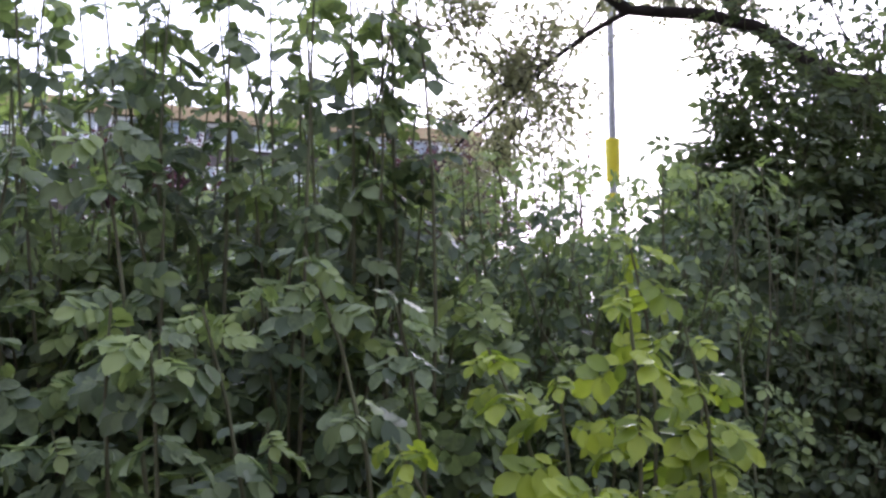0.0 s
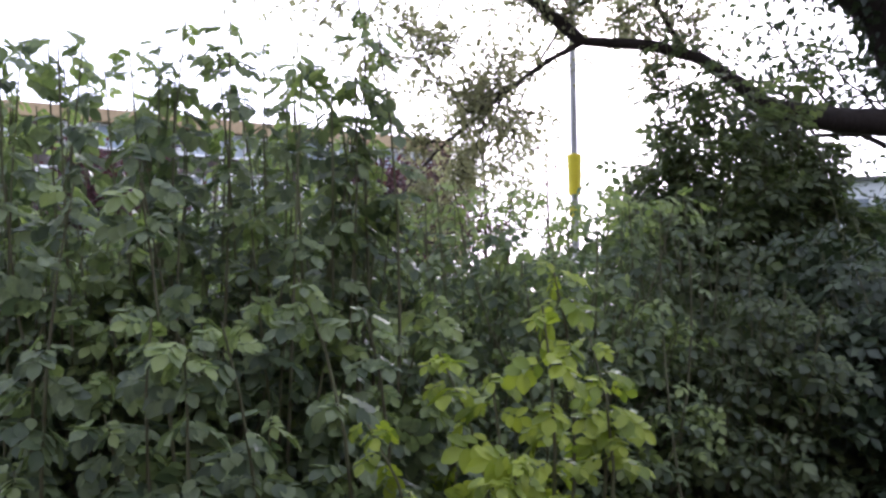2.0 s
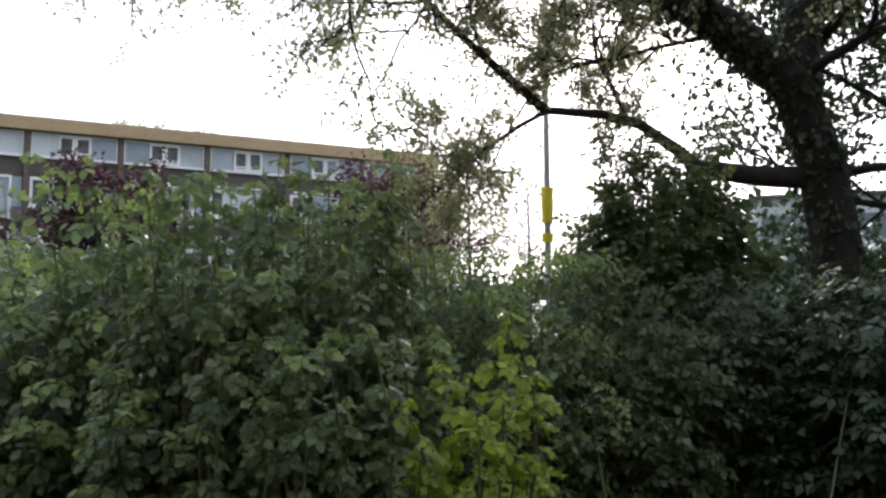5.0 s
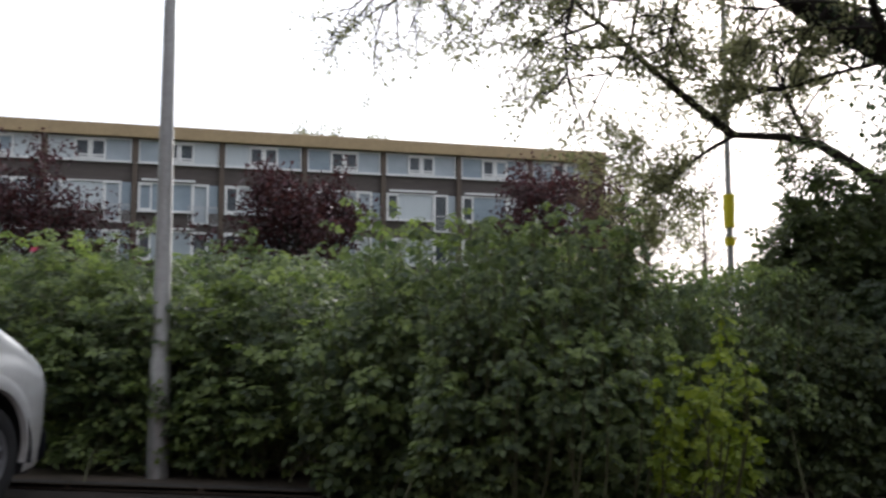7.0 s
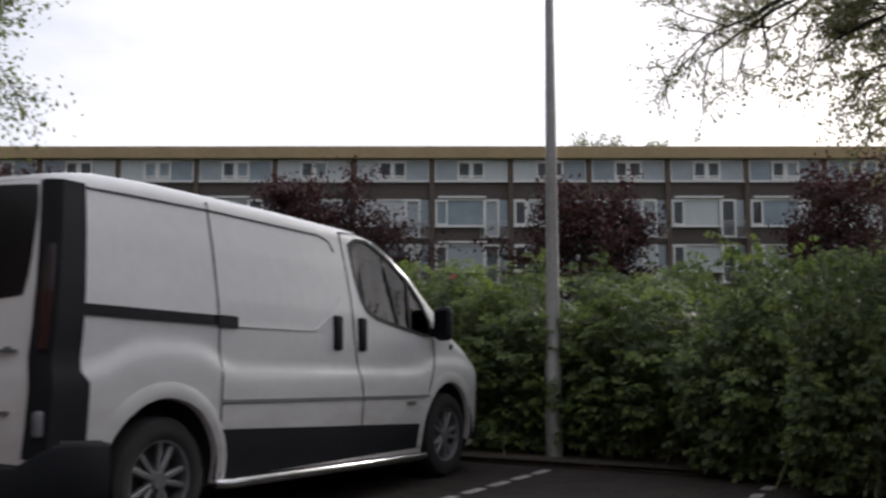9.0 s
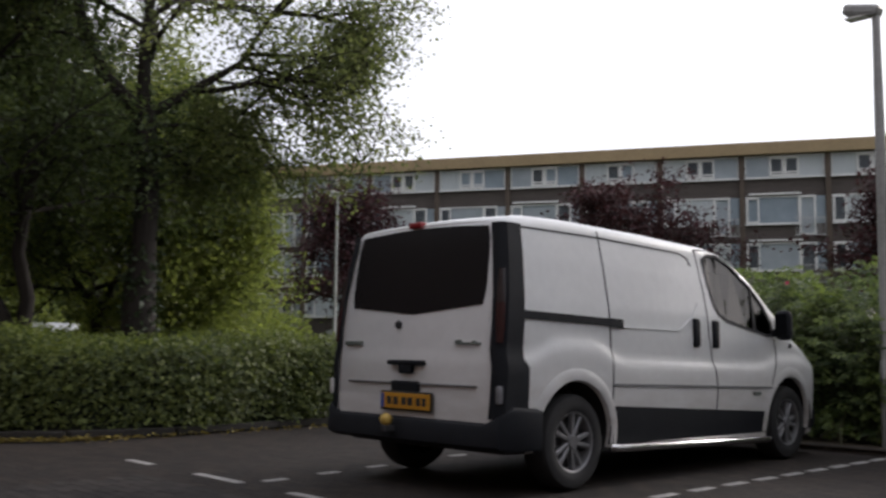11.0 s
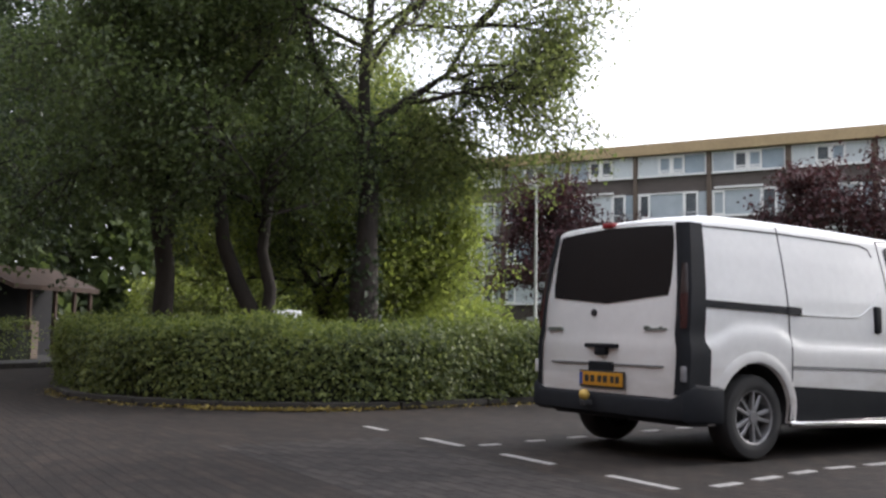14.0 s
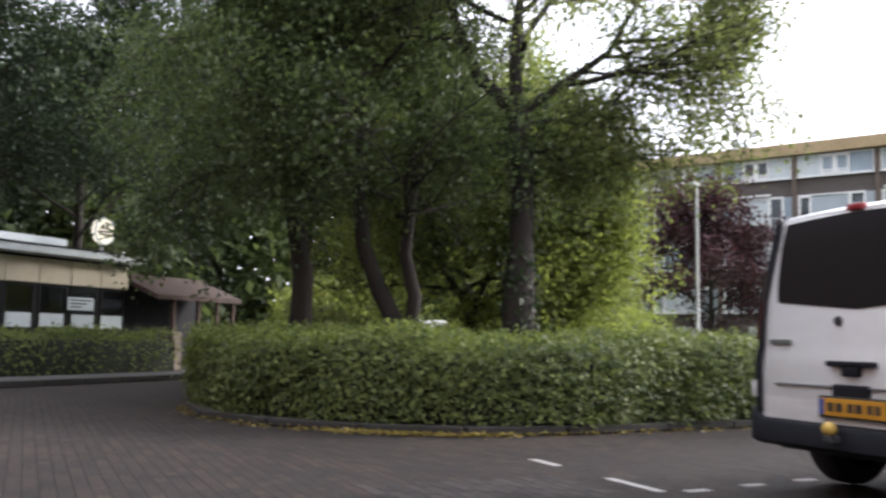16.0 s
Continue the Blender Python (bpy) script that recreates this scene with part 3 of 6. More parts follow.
# the leaning tree over the rose hedge
leaning = tree("leaning_tree", 7.15, 8.5, 0.07,
     [([(0, 0, -0.1), (0.02, -0.05, 1.0), (0.0, -0.1, 1.8), (-0.1, -0.1, 2.5), (-0.3, -0.12, 3.15), (-0.85, -0.15, 3.65), (-1.6, -0.2, 4.1), (-2.4, -0.3, 4.7), (-3.1, -0.3, 5.4)], [0.28, 0.23, 0.21, 0.2, 0.19, 0.17, 0.14, 0.10, 0.05]),
      ([(-0.3, -0.1, 3.1), (-0.1, 0.1, 4.0), (0.1, 0.2, 5.2), (0.0, 0.3, 6.6)], [0.2, 0.16, 0.12, 0.05])],
     [((-2.43, -0.35, 2.91), (-0.7, 0.0, 0.7), 1.9, 0.045), ((-2.43, -0.35, 2.9), (-0.84, 0.05, -0.5), 1.25, 0.024), ((-1.75, -0.35, 2.83), (-0.3, 0.5, 0.8), 1.5, 0.03),
      ((-1.6, -0.2, 4.1), (-0.9, -0.3, 0.2), 2.2, 0.06), ((-2.4, -0.3, 4.7), (-0.95, 0.1, 0.05), 2.4, 0.06), ((-2.4, -0.3, 4.7), (-0.7, -0.5, -0.25), 1.9, 0.05), ((-3.1, -0.3, 5.4), (-0.8, 0.2, 0.4), 2.2, 0.05),
      ((-0.85, -0.15, 3.65), (-0.4, -0.9, 0.3), 1.8, 0.05), ((-0.3, -0.12, 3.2), (0.6, -0.7, 0.3), 1.8, 0.05), ((0.1, 0.2, 5.2), (0.8, -0.3, 0.4), 2.2, 0.06), ((0, 0.3, 6.4), (-0.6, -0.3, 0.6), 2.2, 0.05),
      ((-0.1, 0.1, 4.0), (0.9, 0.3, 0.3), 2.4, 0.06), ((0.1, 0.2, 5.2), (-0.8, -0.4, 0.3), 2.3, 0.05), ((0, 0, 2.4), (0.9, -0.4, 0.1), 1.9, 0.05), ((-1.6, -0.2, 4.1), (-0.5, 0.7, 0.3), 2.0, 0.05), ((-3.1, -0.3, 5.4), (-0.9, -0.3, -0.1), 2.4, 0.05), ((-0.85, -0.15, 3.65), (-0.6, 0.2, -0.1), 1.6, 0.03), ((0.1, 0.2, 4.8), (-0.4, -0.8, 0.1), 2.4, 0.06), ((0.0, 0.1, 3.6), (0.3, -0.9, 0.15), 2.2, 0.05)],
     L_PALE, "dark leaning tree with twiggy limbs and small spring leaves", 5, 4, 6, 6, 4, 0.046, 0.24, 0.0, 0.035,
     extra=[([(-0.1, -0.1, 2.36), (-0.7, -0.25, 2.36), (-1.2, -0.35, 2.42), (-1.36, -0.35, 2.57), (-1.65, -0.35, 2.78), (-1.95, -0.35, 2.87), (-2.44, -0.35, 2.915)], [0.105, 0.09, 0.072, 0.054, 0.044, 0.04, 0.034])])

# ivy on the leaning trunk
def ivy(parent, line, radius, n, seed):
    r = np.random.default_rng(seed)
    line = np.array(line, float)
    f = r.uniform(0, 1, n)
    p = np.stack([np.interp(f, np.linspace(0, 1, len(line)), line[:, k]) for k in range(3)], 1)
    o = unit(r.normal(0, 1, (n, 3)))
    p = p + o * (radius + np.abs(r.normal(0, 0.055, n)))[:, None]
    w = unit(r.normal(0, 1, (n, 3)) + np.array([0, 0, -0.8]))
    child("ivy", tri_mesh("ivy", *scatter(SMALL_LEAF, p, turns(w, unit(o + r.normal(0, 0.3, o.shape))), 0.085 * r.uniform(0.6, 1.3, n)), L_DARK), parent, "dark ivy", "stuff")


ivy(leaning, [(0, 0, 0.3), (0.0, -0.1, 1.8), (-0.1, -0.1, 2.5), (-0.3, -0.12, 3.15), (-0.85, -0.15, 3.65), (-1.6, -0.2, 4.1)], 0.17, 3000, 71)
ivy(leaning, [(-0.3, -0.1, 3.1), (-0.1, 0.1, 4.0), (0.1, 0.2, 5.2), (0.0, 0.3, 6.6)], 0.14, 2600, 72)

# the group of trees in the planted corner
r0 = np.random.default_rng(3)
main_tree = tree("broadleaf_tree", -7.9, 1.35, 0.08, [([(0, 0, -0.1), (0, 0, 0.6), (0.02, 0, 1.8), (0.03, 0.02, 2.1), (0.0, 0.06, 3.1), (0, -0.05, 4.1)], [0.32, 0.24, 0.21, 0.165, 0.15, 0.145]),
     ([(0, -0.05, 4.0), (-0.1, -0.6, 4.5), (-0.2, -0.9, 5.2), (-0.2, -1.2, 6.6)], [0.11, 0.085, 0.07, 0.035]), ([(0, -0.05, 4.0), (0.1, 0.7, 4.55), (0.2, 1.3, 5.0), (0.2, 1.9, 6.0)], [0.08, 0.06, 0.045, 0.025]), ([(0, -0.05, 4.0), (0.05, -0.12, 5.0), (0.0, 0.1, 6.6)], [0.1, 0.08, 0.03])],
     [((0.18, 1.2, 4.93), (0.2, 1, 0.2), 1.7, 0.035), ((0.2, 1.85, 5.9), (0.1, 1, 0.1), 1.1, 0.03), ((0.2, 1.9, 6.0), (0.3, 0.6, 0.8), 1.8, 0.04), ((0.1, 0.6, 4.47), (0.8, 0.7, 0.1), 2.2, 0.045), ((0.2, 1.4, 5.17), (0.7, 0.8, -0.15), 1.5, 0.035), ((0.2, 1.4, 5.17), (-0.2, 1, -0.25), 1.6, 0.035), ((0.2, 1.8, 5.83), (0.5, 0.6, 0.5), 2.0, 0.04), ((0, 0.04, 3.4), (0.3, 1, 0.35), 1.3, 0.035),
      ((0.02, 0.04, 3.0), (0.5, 1, 0.2), 1.0, 0.03), ((0, -0.03, 3.9), (0.4, 1, 0.02), 1.7, 0.035), ((0.13, 0.9, 4.7), (0.3, 1, -0.2), 1.5, 0.03), ((0, 0.04, 3.4), (-0.3, 1, 0.05), 1.3, 0.03), ((0.18, 1.2, 4.93), (0.6, 0.6, 0.1), 2.0, 0.03), ((0.2, 1.9, 5.95), (0.3, 1, 0.04), 1.7, 0.04)]
     + limbs_round(r0, 4.7, 7.5, 13, 2.4, 0.045), L_TREE, "tall tree with a thick dark trunk and light spring crown", 41, 3, 7, 6, 6, 0.075, 0.26, 0.0, 0.16, group="trees in the planted corner")
ivy(main_tree, [(0, 0, 0.5), (0.02, 0, 1.3), (0.02, 0, 2.0)], 0.2, 1100, 73)
ivy(main_tree, [(0.02, 0, 2.0), (0.0, 0.06, 3.3), (0, -0.05, 4.0)], 0.14, 500, 74)
tree("twin_stem_tree", -9.2, 0.2, 0.08, [([(0, 0, -0.1), (-0.02, -0.05, 1.0), (-0.1, -0.35, 1.6), (-0.1, -0.6, 2.2), (0, -0.75, 3.2), (0.1, -0.7, 4.4)], [0.17, 0.14, 0.125, 0.115, 0.1, 0.06]),
     ([(0, 0.02, 0.2), (0.05, 0.1, 1.1), (0.05, 0.14, 1.5), (0.05, -0.02, 2.1), (0, 0.1, 3.0), (-0.1, 0.5, 4.2)], [0.14, 0.11, 0.1, 0.09, 0.07, 0.04])],
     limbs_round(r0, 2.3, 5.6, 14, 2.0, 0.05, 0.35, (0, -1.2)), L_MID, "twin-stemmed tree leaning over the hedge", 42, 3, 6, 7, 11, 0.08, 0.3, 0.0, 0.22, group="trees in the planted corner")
BENT = [([(0, 0, -0.1), (0, 0, 0.8), (0.02, 0.03, 1.8), (-0.18, -0.29, 3.9), (-0.36, -0.58, 4.85), (-0.5, -0.8, 6.4)], [0.21, 0.18, 0.16, 0.12, 0.1, 0.04]), ([(-0.34, -0.55, 4.75), (-0.15, -0.25, 5.4), (0.16, 0.25, 6.3), (0.3, 0.5, 7.2)], [0.085, 0.075, 0.055, 0.02])]
FORKED = [([(0, 0, -0.1), (0, 0, 0.8), (0, 0.02, 1.5)], [0.15, 0.12, 0.11]), ([(0, 0.02, 1.45), (0, -0.3, 1.9), (0.05, -0.75, 2.5), (0, -0.9, 3.4)], [0.08, 0.07, 0.055, 0.02]), ([(0, 0.02, 1.45), (0, 0.3, 1.95), (0, 0.6, 2.6), (0, 0.8, 3.6)], [0.08, 0.07, 0.055, 0.02])]
for k, (tx, ty, th, rr, lf, lb, lo) in enumerate((
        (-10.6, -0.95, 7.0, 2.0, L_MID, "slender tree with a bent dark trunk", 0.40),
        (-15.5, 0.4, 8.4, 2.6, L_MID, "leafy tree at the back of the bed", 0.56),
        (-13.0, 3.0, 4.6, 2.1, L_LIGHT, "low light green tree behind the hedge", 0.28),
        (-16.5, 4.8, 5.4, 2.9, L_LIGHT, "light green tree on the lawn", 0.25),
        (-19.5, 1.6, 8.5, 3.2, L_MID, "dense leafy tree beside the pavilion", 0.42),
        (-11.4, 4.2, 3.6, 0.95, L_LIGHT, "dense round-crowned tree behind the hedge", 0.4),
        (-27.0, -3.5, 10.0, 4.4, L_DARK, "tall dark tree behind the pavilion", 0.35),
        (-25.5, -9.5, 10.0, 4.6, L_DARK, "tall dark tree behind the pavilion", 0.35),
        (9.2, 10.8, 6.6, 2.0, L_DARK, "dark leafy tree behind the leaning one", 0.3))):
    r1 = np.random.default_rng(60 + k)
    tree("broadleaf_tree", tx, ty, 0.08, [([(0, 0, -0.1), (0.02, 0, th * 0.15), (-0.05, 0.05, th * 0.4), (0.05, 0, th * 0.65), (0, 0, th)], [0.17, 0.15, 0.13, 0.1, 0.03])] if k not in (0, 2) else FORKED if k else BENT,
         limbs_round(r1, th * lo, th * 0.95, 17, rr, 0.055), lf, lb, 50 + k, 3, 6, 7, 12 if -20 < tx < 0 else 9 if tx < 0 else 5, 0.088 if -20 < tx < 0 else 0.16 if tx < 0 else 0.1, 0.3, 0.0, 0.22, group="trees in the planted corner" if tx < 0 else "")


def trimmed_hedge(name, line, width, height, leaf, label, n, size=0.06, seed=3, z=0.08, wave=0.06):
    """A clipped hedge along a line: leaves all over an uneven box-shaped body."""
    r = np.random.default_rng(seed)
    top = thing(name, pose(0, 0, z), label, "hedge")
    line = np.array(line, float)
    seg = np.linalg.norm(np.diff(line, axis=0), axis=1)
    s = np.r_[0, np.cumsum(seg)]

    def at(f, off, h):
        p = np.stack([np.interp(f, s, line[:, k]) for k in range(2)], 1)
        q = np.stack([np.interp(np.minimum(f + 0.3, s[-1]), s, line[:, k]) - np.interp(np.maximum(f - 0.3, 0), s, line[:, k]) for k in range(2)], 1)
        nrm = unit(np.stack([-q[:, 1], q[:, 0]], 1))
        return np.c_[p + nrm * off[:, None], h], nrm

    f = r.uniform(0, s[-1], n)
    kind = r.random(n)
    hh = height + wave * np.sin(2.1 * f) + wave * np.sin(5.3 * f + 1)
    off = np.where(kind < 0.62, np.where(r.random(n) < 0.75, width / 2, -width / 2), r.uniform(-width / 2, width / 2, n))
    ht = np.where(kind < 0.62, hh * r.uniform(0.03, 1, n), hh)
    off = off + np.sign(off) * (0.05 * np.sin(4 * f + 3 * ht) - 0.10 * (1 - np.clip(ht / 0.5, 0, 1))) * (kind < 0.62)
    p, nrm = at(f, off, ht)
    p += r.normal(0, 0.065, p.shape)
    p[:, 2] = np.abs(p[:, 2])
    face = np.where((kind < 0.62)[:, None], np.c_[nrm * np.sign(off)[:, None], np.full(n, 0.5)], np.array([[0, 0, 1.0]]))
    w = unit(np.cross(face, r.normal(0, 1, face.shape)) + 0.35 * face + np.array([0, 0, 0.25]))
    child("foliage", tri_mesh("foliage", *scatter(SMALL_LEAF, p, turns(w, unit(face + r.normal(0, 0.35, face.shape))), size * r.uniform(0.6, 1.3, n)), leaf), top, kind="stuff")
    # added solid core: blocks light and paints the hedge's inside dark
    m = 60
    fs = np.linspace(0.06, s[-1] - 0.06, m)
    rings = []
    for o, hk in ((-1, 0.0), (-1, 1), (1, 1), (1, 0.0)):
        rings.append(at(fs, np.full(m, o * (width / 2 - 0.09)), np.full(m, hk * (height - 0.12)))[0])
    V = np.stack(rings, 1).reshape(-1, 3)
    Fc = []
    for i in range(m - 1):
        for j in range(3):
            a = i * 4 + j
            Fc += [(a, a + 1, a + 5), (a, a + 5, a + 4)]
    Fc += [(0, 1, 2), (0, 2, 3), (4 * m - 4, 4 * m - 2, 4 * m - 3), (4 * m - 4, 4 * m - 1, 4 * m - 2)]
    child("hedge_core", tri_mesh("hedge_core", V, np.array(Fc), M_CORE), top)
    return top


HEDGE_LINE = [(-6.75, 9.0), (-6.75, 4.0), (-6.6, 2.0), (-6.45, 0.7), (-6.6, 0.0), (-7.1, -0.75), (-7.9, -1.3), (-8.9, -1.6), (-10.0, -1.45), (-11.2, -0.9)]
trimmed_hedge("clipped_hedge", HEDGE_LINE, 2.2, 0.88, L_HEDGE, "loosely clipped green hedge along the kerb", 105000, 0.06, 4, wave=0.05)

# ---------------------------------------------------------------- the apartment building
M_CLAD = material("dark_cladding", (0.12, 0.10, 0.09), 0.8, vary=(0.07, 0.058, 0.052), scale=0.8, bump=0.2, stretch=(0.3, 0.3, 3))
M_PIER = material("brown_brick_pier", (0.15, 0.115, 0.09), 0.85, vary=(0.09, 0.07, 0.055), scale=2)
M_FASCIA = material("ochre_fascia", (0.46, 0.34, 0.19), 0.75, vary=(0.34, 0.25, 0.14), scale=0.5, bump=0.1)
M_WHITE = material("white_frame_paint", (0.86, 0.86, 0.84), 0.4, vary=(0.78, 0.78, 0.76), scale=2)
M_ROOF = material("roof_felt", (0.09, 0.09, 0.09), 0.9, scale=0.6)
M_CURTAINS = [material("net_curtain", (0.82, 0.82, 0.80), 0.9, vary=(0.66, 0.66, 0.65), scale=1.5, stretch=(6, 6, 0.3)),
              material("grey_blind", (0.58, 0.60, 0.62), 0.9, vary=(0.42, 0.45, 0.47), scale=1.2),
              # flat sheet painted with the gloom of an unlit room
              material("dim_room_shade", (0.10, 0.11, 0.12), 0.9, vary=(0.05, 0.055, 0.06), scale=0.8),
              material("blue_grey_blind", (0.44, 0.49, 0.53), 0.9, vary=(0.30, 0.35, 0.39), scale=1.2)]
G_WINDOW = glass_material("window_glass", (0.92, 0.96, 0.98), 0.95, 0.04)
M_RAIL = material("balcony_rail", (0.62, 0.63, 0.62), 0.5, 0.3, vary=(0.5, 0.5, 0.5), scale=3)

BAY, N_BAYS, FLOOR = 5.187, 16, 2.985
SILL = 12.1
house = thing("apartment_building", pose(0.975, 66.121, 0, 0, 0, math.degrees(-2.649)), "long flat-roofed flats with dark cladding and white windows", "apartment building")
LEN = BAY * N_BAYS
part("wall", box(-0.3, LEN, -10.0, -0.12, 0, 13.6), M_CLAD, house, "dark brown cladding")
roof = part("roof", box(-0.18, LEN + 0.3, -10.4, 0.45, 13.95, 14.15), M_ROOF, house)
part("fascia", box(-0.18, LEN + 0.32, 0.2, 0.5, 13.57, 14.36, 0.02), M_FASCIA, house, "ochre roof fascia")
part("fascia", box(-0.38, -0.18, -10.4, 0.5, 13.57, 14.36, 0.02), M_FASCIA, house, "ochre roof fascia")
for s, d in ((41.6, 0.5), (3.2, 0.9), (5.1, 1.3), (26.5, 0.35), (60.2, 0.4)):
    part("chimney", box(s - d / 2, s + d / 2, -3.2, -2.6, 14.15, 14.15 + 0.4 + 0.2 * (d < 0.6), 0.03), M_ROOF, roof)
pier_mesh = None
for k in range(N_BAYS + 1):
    if pier_mesh is None:
        pier_mesh = part("pier", box(-0.15, 0.15, -0.12, 0.16, 0, 13.6, 0.01), M_PIER, house, "brown brick pier")
        pier_mesh.matrix_local = pose(-0.15 if k == 0 else 0, 0, 0)
    else:
        ob = child("pier", pier_mesh.data, house)
        ob.matrix_local = pose(BAY * k, 0, 0)


def frame_box(bm, x0, x1, z0, z1, w, y0=-0.05, y1=0.03):
    """A rectangular frame of four bars."""
    box(x0, x1, y0, y1, z0, z0 + w, bm=bm)
    box(x0, x1, y0, y1, z1 - w, z1, bm=bm)
    box(x0, x0 + w, y0, y1, z0 + w, z1 - w, bm=bm)
    box(x1 - w, x1, y0, y1, z0 + w, z1 - w, bm=bm)
    return bm


def pane(x0, x1, z0, z1, y=-0.03):
    bm = bmesh.new()
    bm.faces.new([bm.verts.new((x, y, z)) for x, z in ((x0, z0), (x1, z0), (x1, z1), (x0, z1))])
    return bm


def mesh_of(bm, mat, name):
    me = bpy.data.meshes.new(name)
    bm.to_mesh(me)
    bm.free()
    me.materials.append(mat)
    return me


# two kinds of window unit: a wide band with two casements; one with casement, big pane, door and rail
BAND = dict(frame=mesh_of(frame_box(bmesh.new(), 0.2, BAY - 0.2, 0, 1.43, 0.07), M_WHITE, "window_frame"),
            sill=mesh_of(box(0.15, BAY - 0.15, 0, 0.12, -0.07, 0.0), M_WHITE, "sill"),
            case=mesh_of(box(0.06, 0.86, -0.02, 0.055, 0.2, 0.29, bm=frame_box(bmesh.new(), 0.01, 0.91, 0, 1.25, 0.13, -0.04, 0.07)), M_WHITE, "casement"))
DOORED = dict(frame=mesh_of(frame_box(bmesh.new(), 1.75, BAY - 0.2, 0, 1.78, 0.07), M_WHITE, "window_frame"),
              sill=mesh_of(box(1.7, BAY - 0.15, 0, 0.12, -0.07, 0.0), M_WHITE, "sill"),
              case=mesh_of(frame_box(bmesh.new(), 4.15, 4.93, 0.07, 1.71, 0.11, -0.04, 0.06), M_WHITE, "casement"),
              door=mesh_of(frame_box(bmesh.new(), 0.75, 1.75, -0.75, 1.78, 0.13, -0.05, 0.05), M_WHITE, "balcony_door"))


def balcony_rail():
    bm = bmesh.new()
    box(0.2, 2.0, 0.28, 0.32, 0.28, 0.33, bm=bm)
    box(0.2, 2.0, 0.28, 0.32, -0.8, -0.75, bm=bm)
    for i in range(13):
        x = 0.22 + i * 0.147
        box(x - 0.012, x + 0.012, 0.29, 0.31, -0.75, 0.28, bm=bm)
    for x in (0.2, 1.96):
        box(x, x + 0.04, 0.0, 0.3, 0.28, 0.32, bm=bm)
        box(x, x + 0.04, 0.0, 0.3, -0.8, -0.76, bm=bm)
    return bm


RAIL = mesh_of(balcony_rail(), M_RAIL, "balcony_rail")
GLASSES = {}


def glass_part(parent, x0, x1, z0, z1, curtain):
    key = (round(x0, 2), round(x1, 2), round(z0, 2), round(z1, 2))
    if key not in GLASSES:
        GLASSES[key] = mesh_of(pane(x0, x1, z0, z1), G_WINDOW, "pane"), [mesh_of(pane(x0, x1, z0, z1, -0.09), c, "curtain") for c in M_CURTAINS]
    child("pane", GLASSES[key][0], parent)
    # curtain, blind, or the painted dark of a room, close behind the glass
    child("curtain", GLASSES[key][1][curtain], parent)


rb = np.random.default_rng(21)
for row in range(4):
    for k in range(N_BAYS):
        z = SILL - FLOOR * row
        kind = BAND if row == 0 else DOORED
        win = child("window", kind["frame"], house)
        win.matrix_local = pose(BAY * k, 0, z)
        child("sill", kind["sill"], win)
        if row == 0:
            for x in (1.68, 2.60):
                ob = child("casement", kind["case"], win)
                ob.matrix_local = pose(x, 0, 0.09)
            c = rb.choice([0, 1, 3, 1, 3, 0], 2)
            glass_part(win, 0.27, 1.68, 0.07, 1.36, int(c[0]))
            glass_part(win, 3.52, BAY - 0.27, 0.07, 1.36, int(c[1]))
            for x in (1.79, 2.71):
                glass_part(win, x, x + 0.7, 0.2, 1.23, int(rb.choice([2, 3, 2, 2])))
        else:
            child("casement", kind["case"], win)
            child("balcony_door", kind["door"], win)
            child("balcony_rail", RAIL, win)
            glass_part(win, 4.26, 4.82, 0.18, 1.6, int(rb.choice([1, 2, 3])))
            glass_part(win, 1.82, 4.15, 0.07, 1.71, int(rb.choice([1, 3, 0, 1])))
            glass_part(win, 0.88, 1.62, -0.62, 1.65, int(rb.choice([2, 1, 0])))
            glass_part(win, 0.2, 0.75, 0.0, 1.74, int(rb.choice([1, 3])))
            if rb.random() < 0.25:
                part("awning_box", box(1.6, BAY - 0.4, 0.05, 0.2, 1.86, 1.98, 0.01), M_WHITE, win)
for k in range(N_BAYS):      # storage doors at street level
    d = part("storage_door", box(BAY * k + 1.2, BAY * k + 3.2, -0.1, 0.0, 0.05, 2.2, 0.01), M_RAIL, house)

# ---------------------------------------------------------------- street poles


def street_lamp(x, y, height, label, yellow=False, r0=0.066, head=True):
    top = thing("street_lamp", pose(x, y, 0.0), label, "street lamp")
    zs = np.array([0, 0.9, 0.95, height * 0.6, height])
    v, f = tube_arrays([(np.c_[0 * zs, 0 * zs, zs], [r0 * 1.25, r0 * 1.2, r0, r0 * 0.8, r0 * 0.6])], 16)
    child("pole", tri_mesh("pole", v, f, M_ZINC, True), top)
    if head:
        bm = box(-0.34, 0.04, -0.09, 0.09, height - 0.02, height + 0.1, 0.035, seg=2)
        bmesh.ops.rotate(bm, verts=bm.verts[:], cent=(0, 0, height), matrix=Matrix.Rotation(radians(14), 3, "Y"))
        lamp = part("lamp_head", bm, M_ZINC, top, "grey lamp head")
        part("lens", box(-0.3, -0.06, -0.07, 0.07, height + 0.0, height + 0.02), M_WHITE, lamp)
    return top


street_lamp(0.335, 5.39, 4.52, "grey steel street lamp among the roses")
pole2 = street_lamp(-18.0, 12.35, 5.4, "slim pale street lamp on the lawn", head=True, r0=0.06)
yel = street_lamp(5.08, 13.0, 7.5, "grey pole with a yellow marker band", r0=0.05, head=False)
M_YELLOW = material("yellow_band", (0.80, 0.68, 0.02), 0.5, vary=(0.6, 0.5, 0.02), scale=5)
v, f = tube_arrays([(np.array([(0, 0, 2.66), (0, 0, 3.14)]), [0.075, 0.085])], 16)
child("marker_band", tri_mesh("marker_band", v, f, M_YELLOW, True), yel, "yellow marker band")
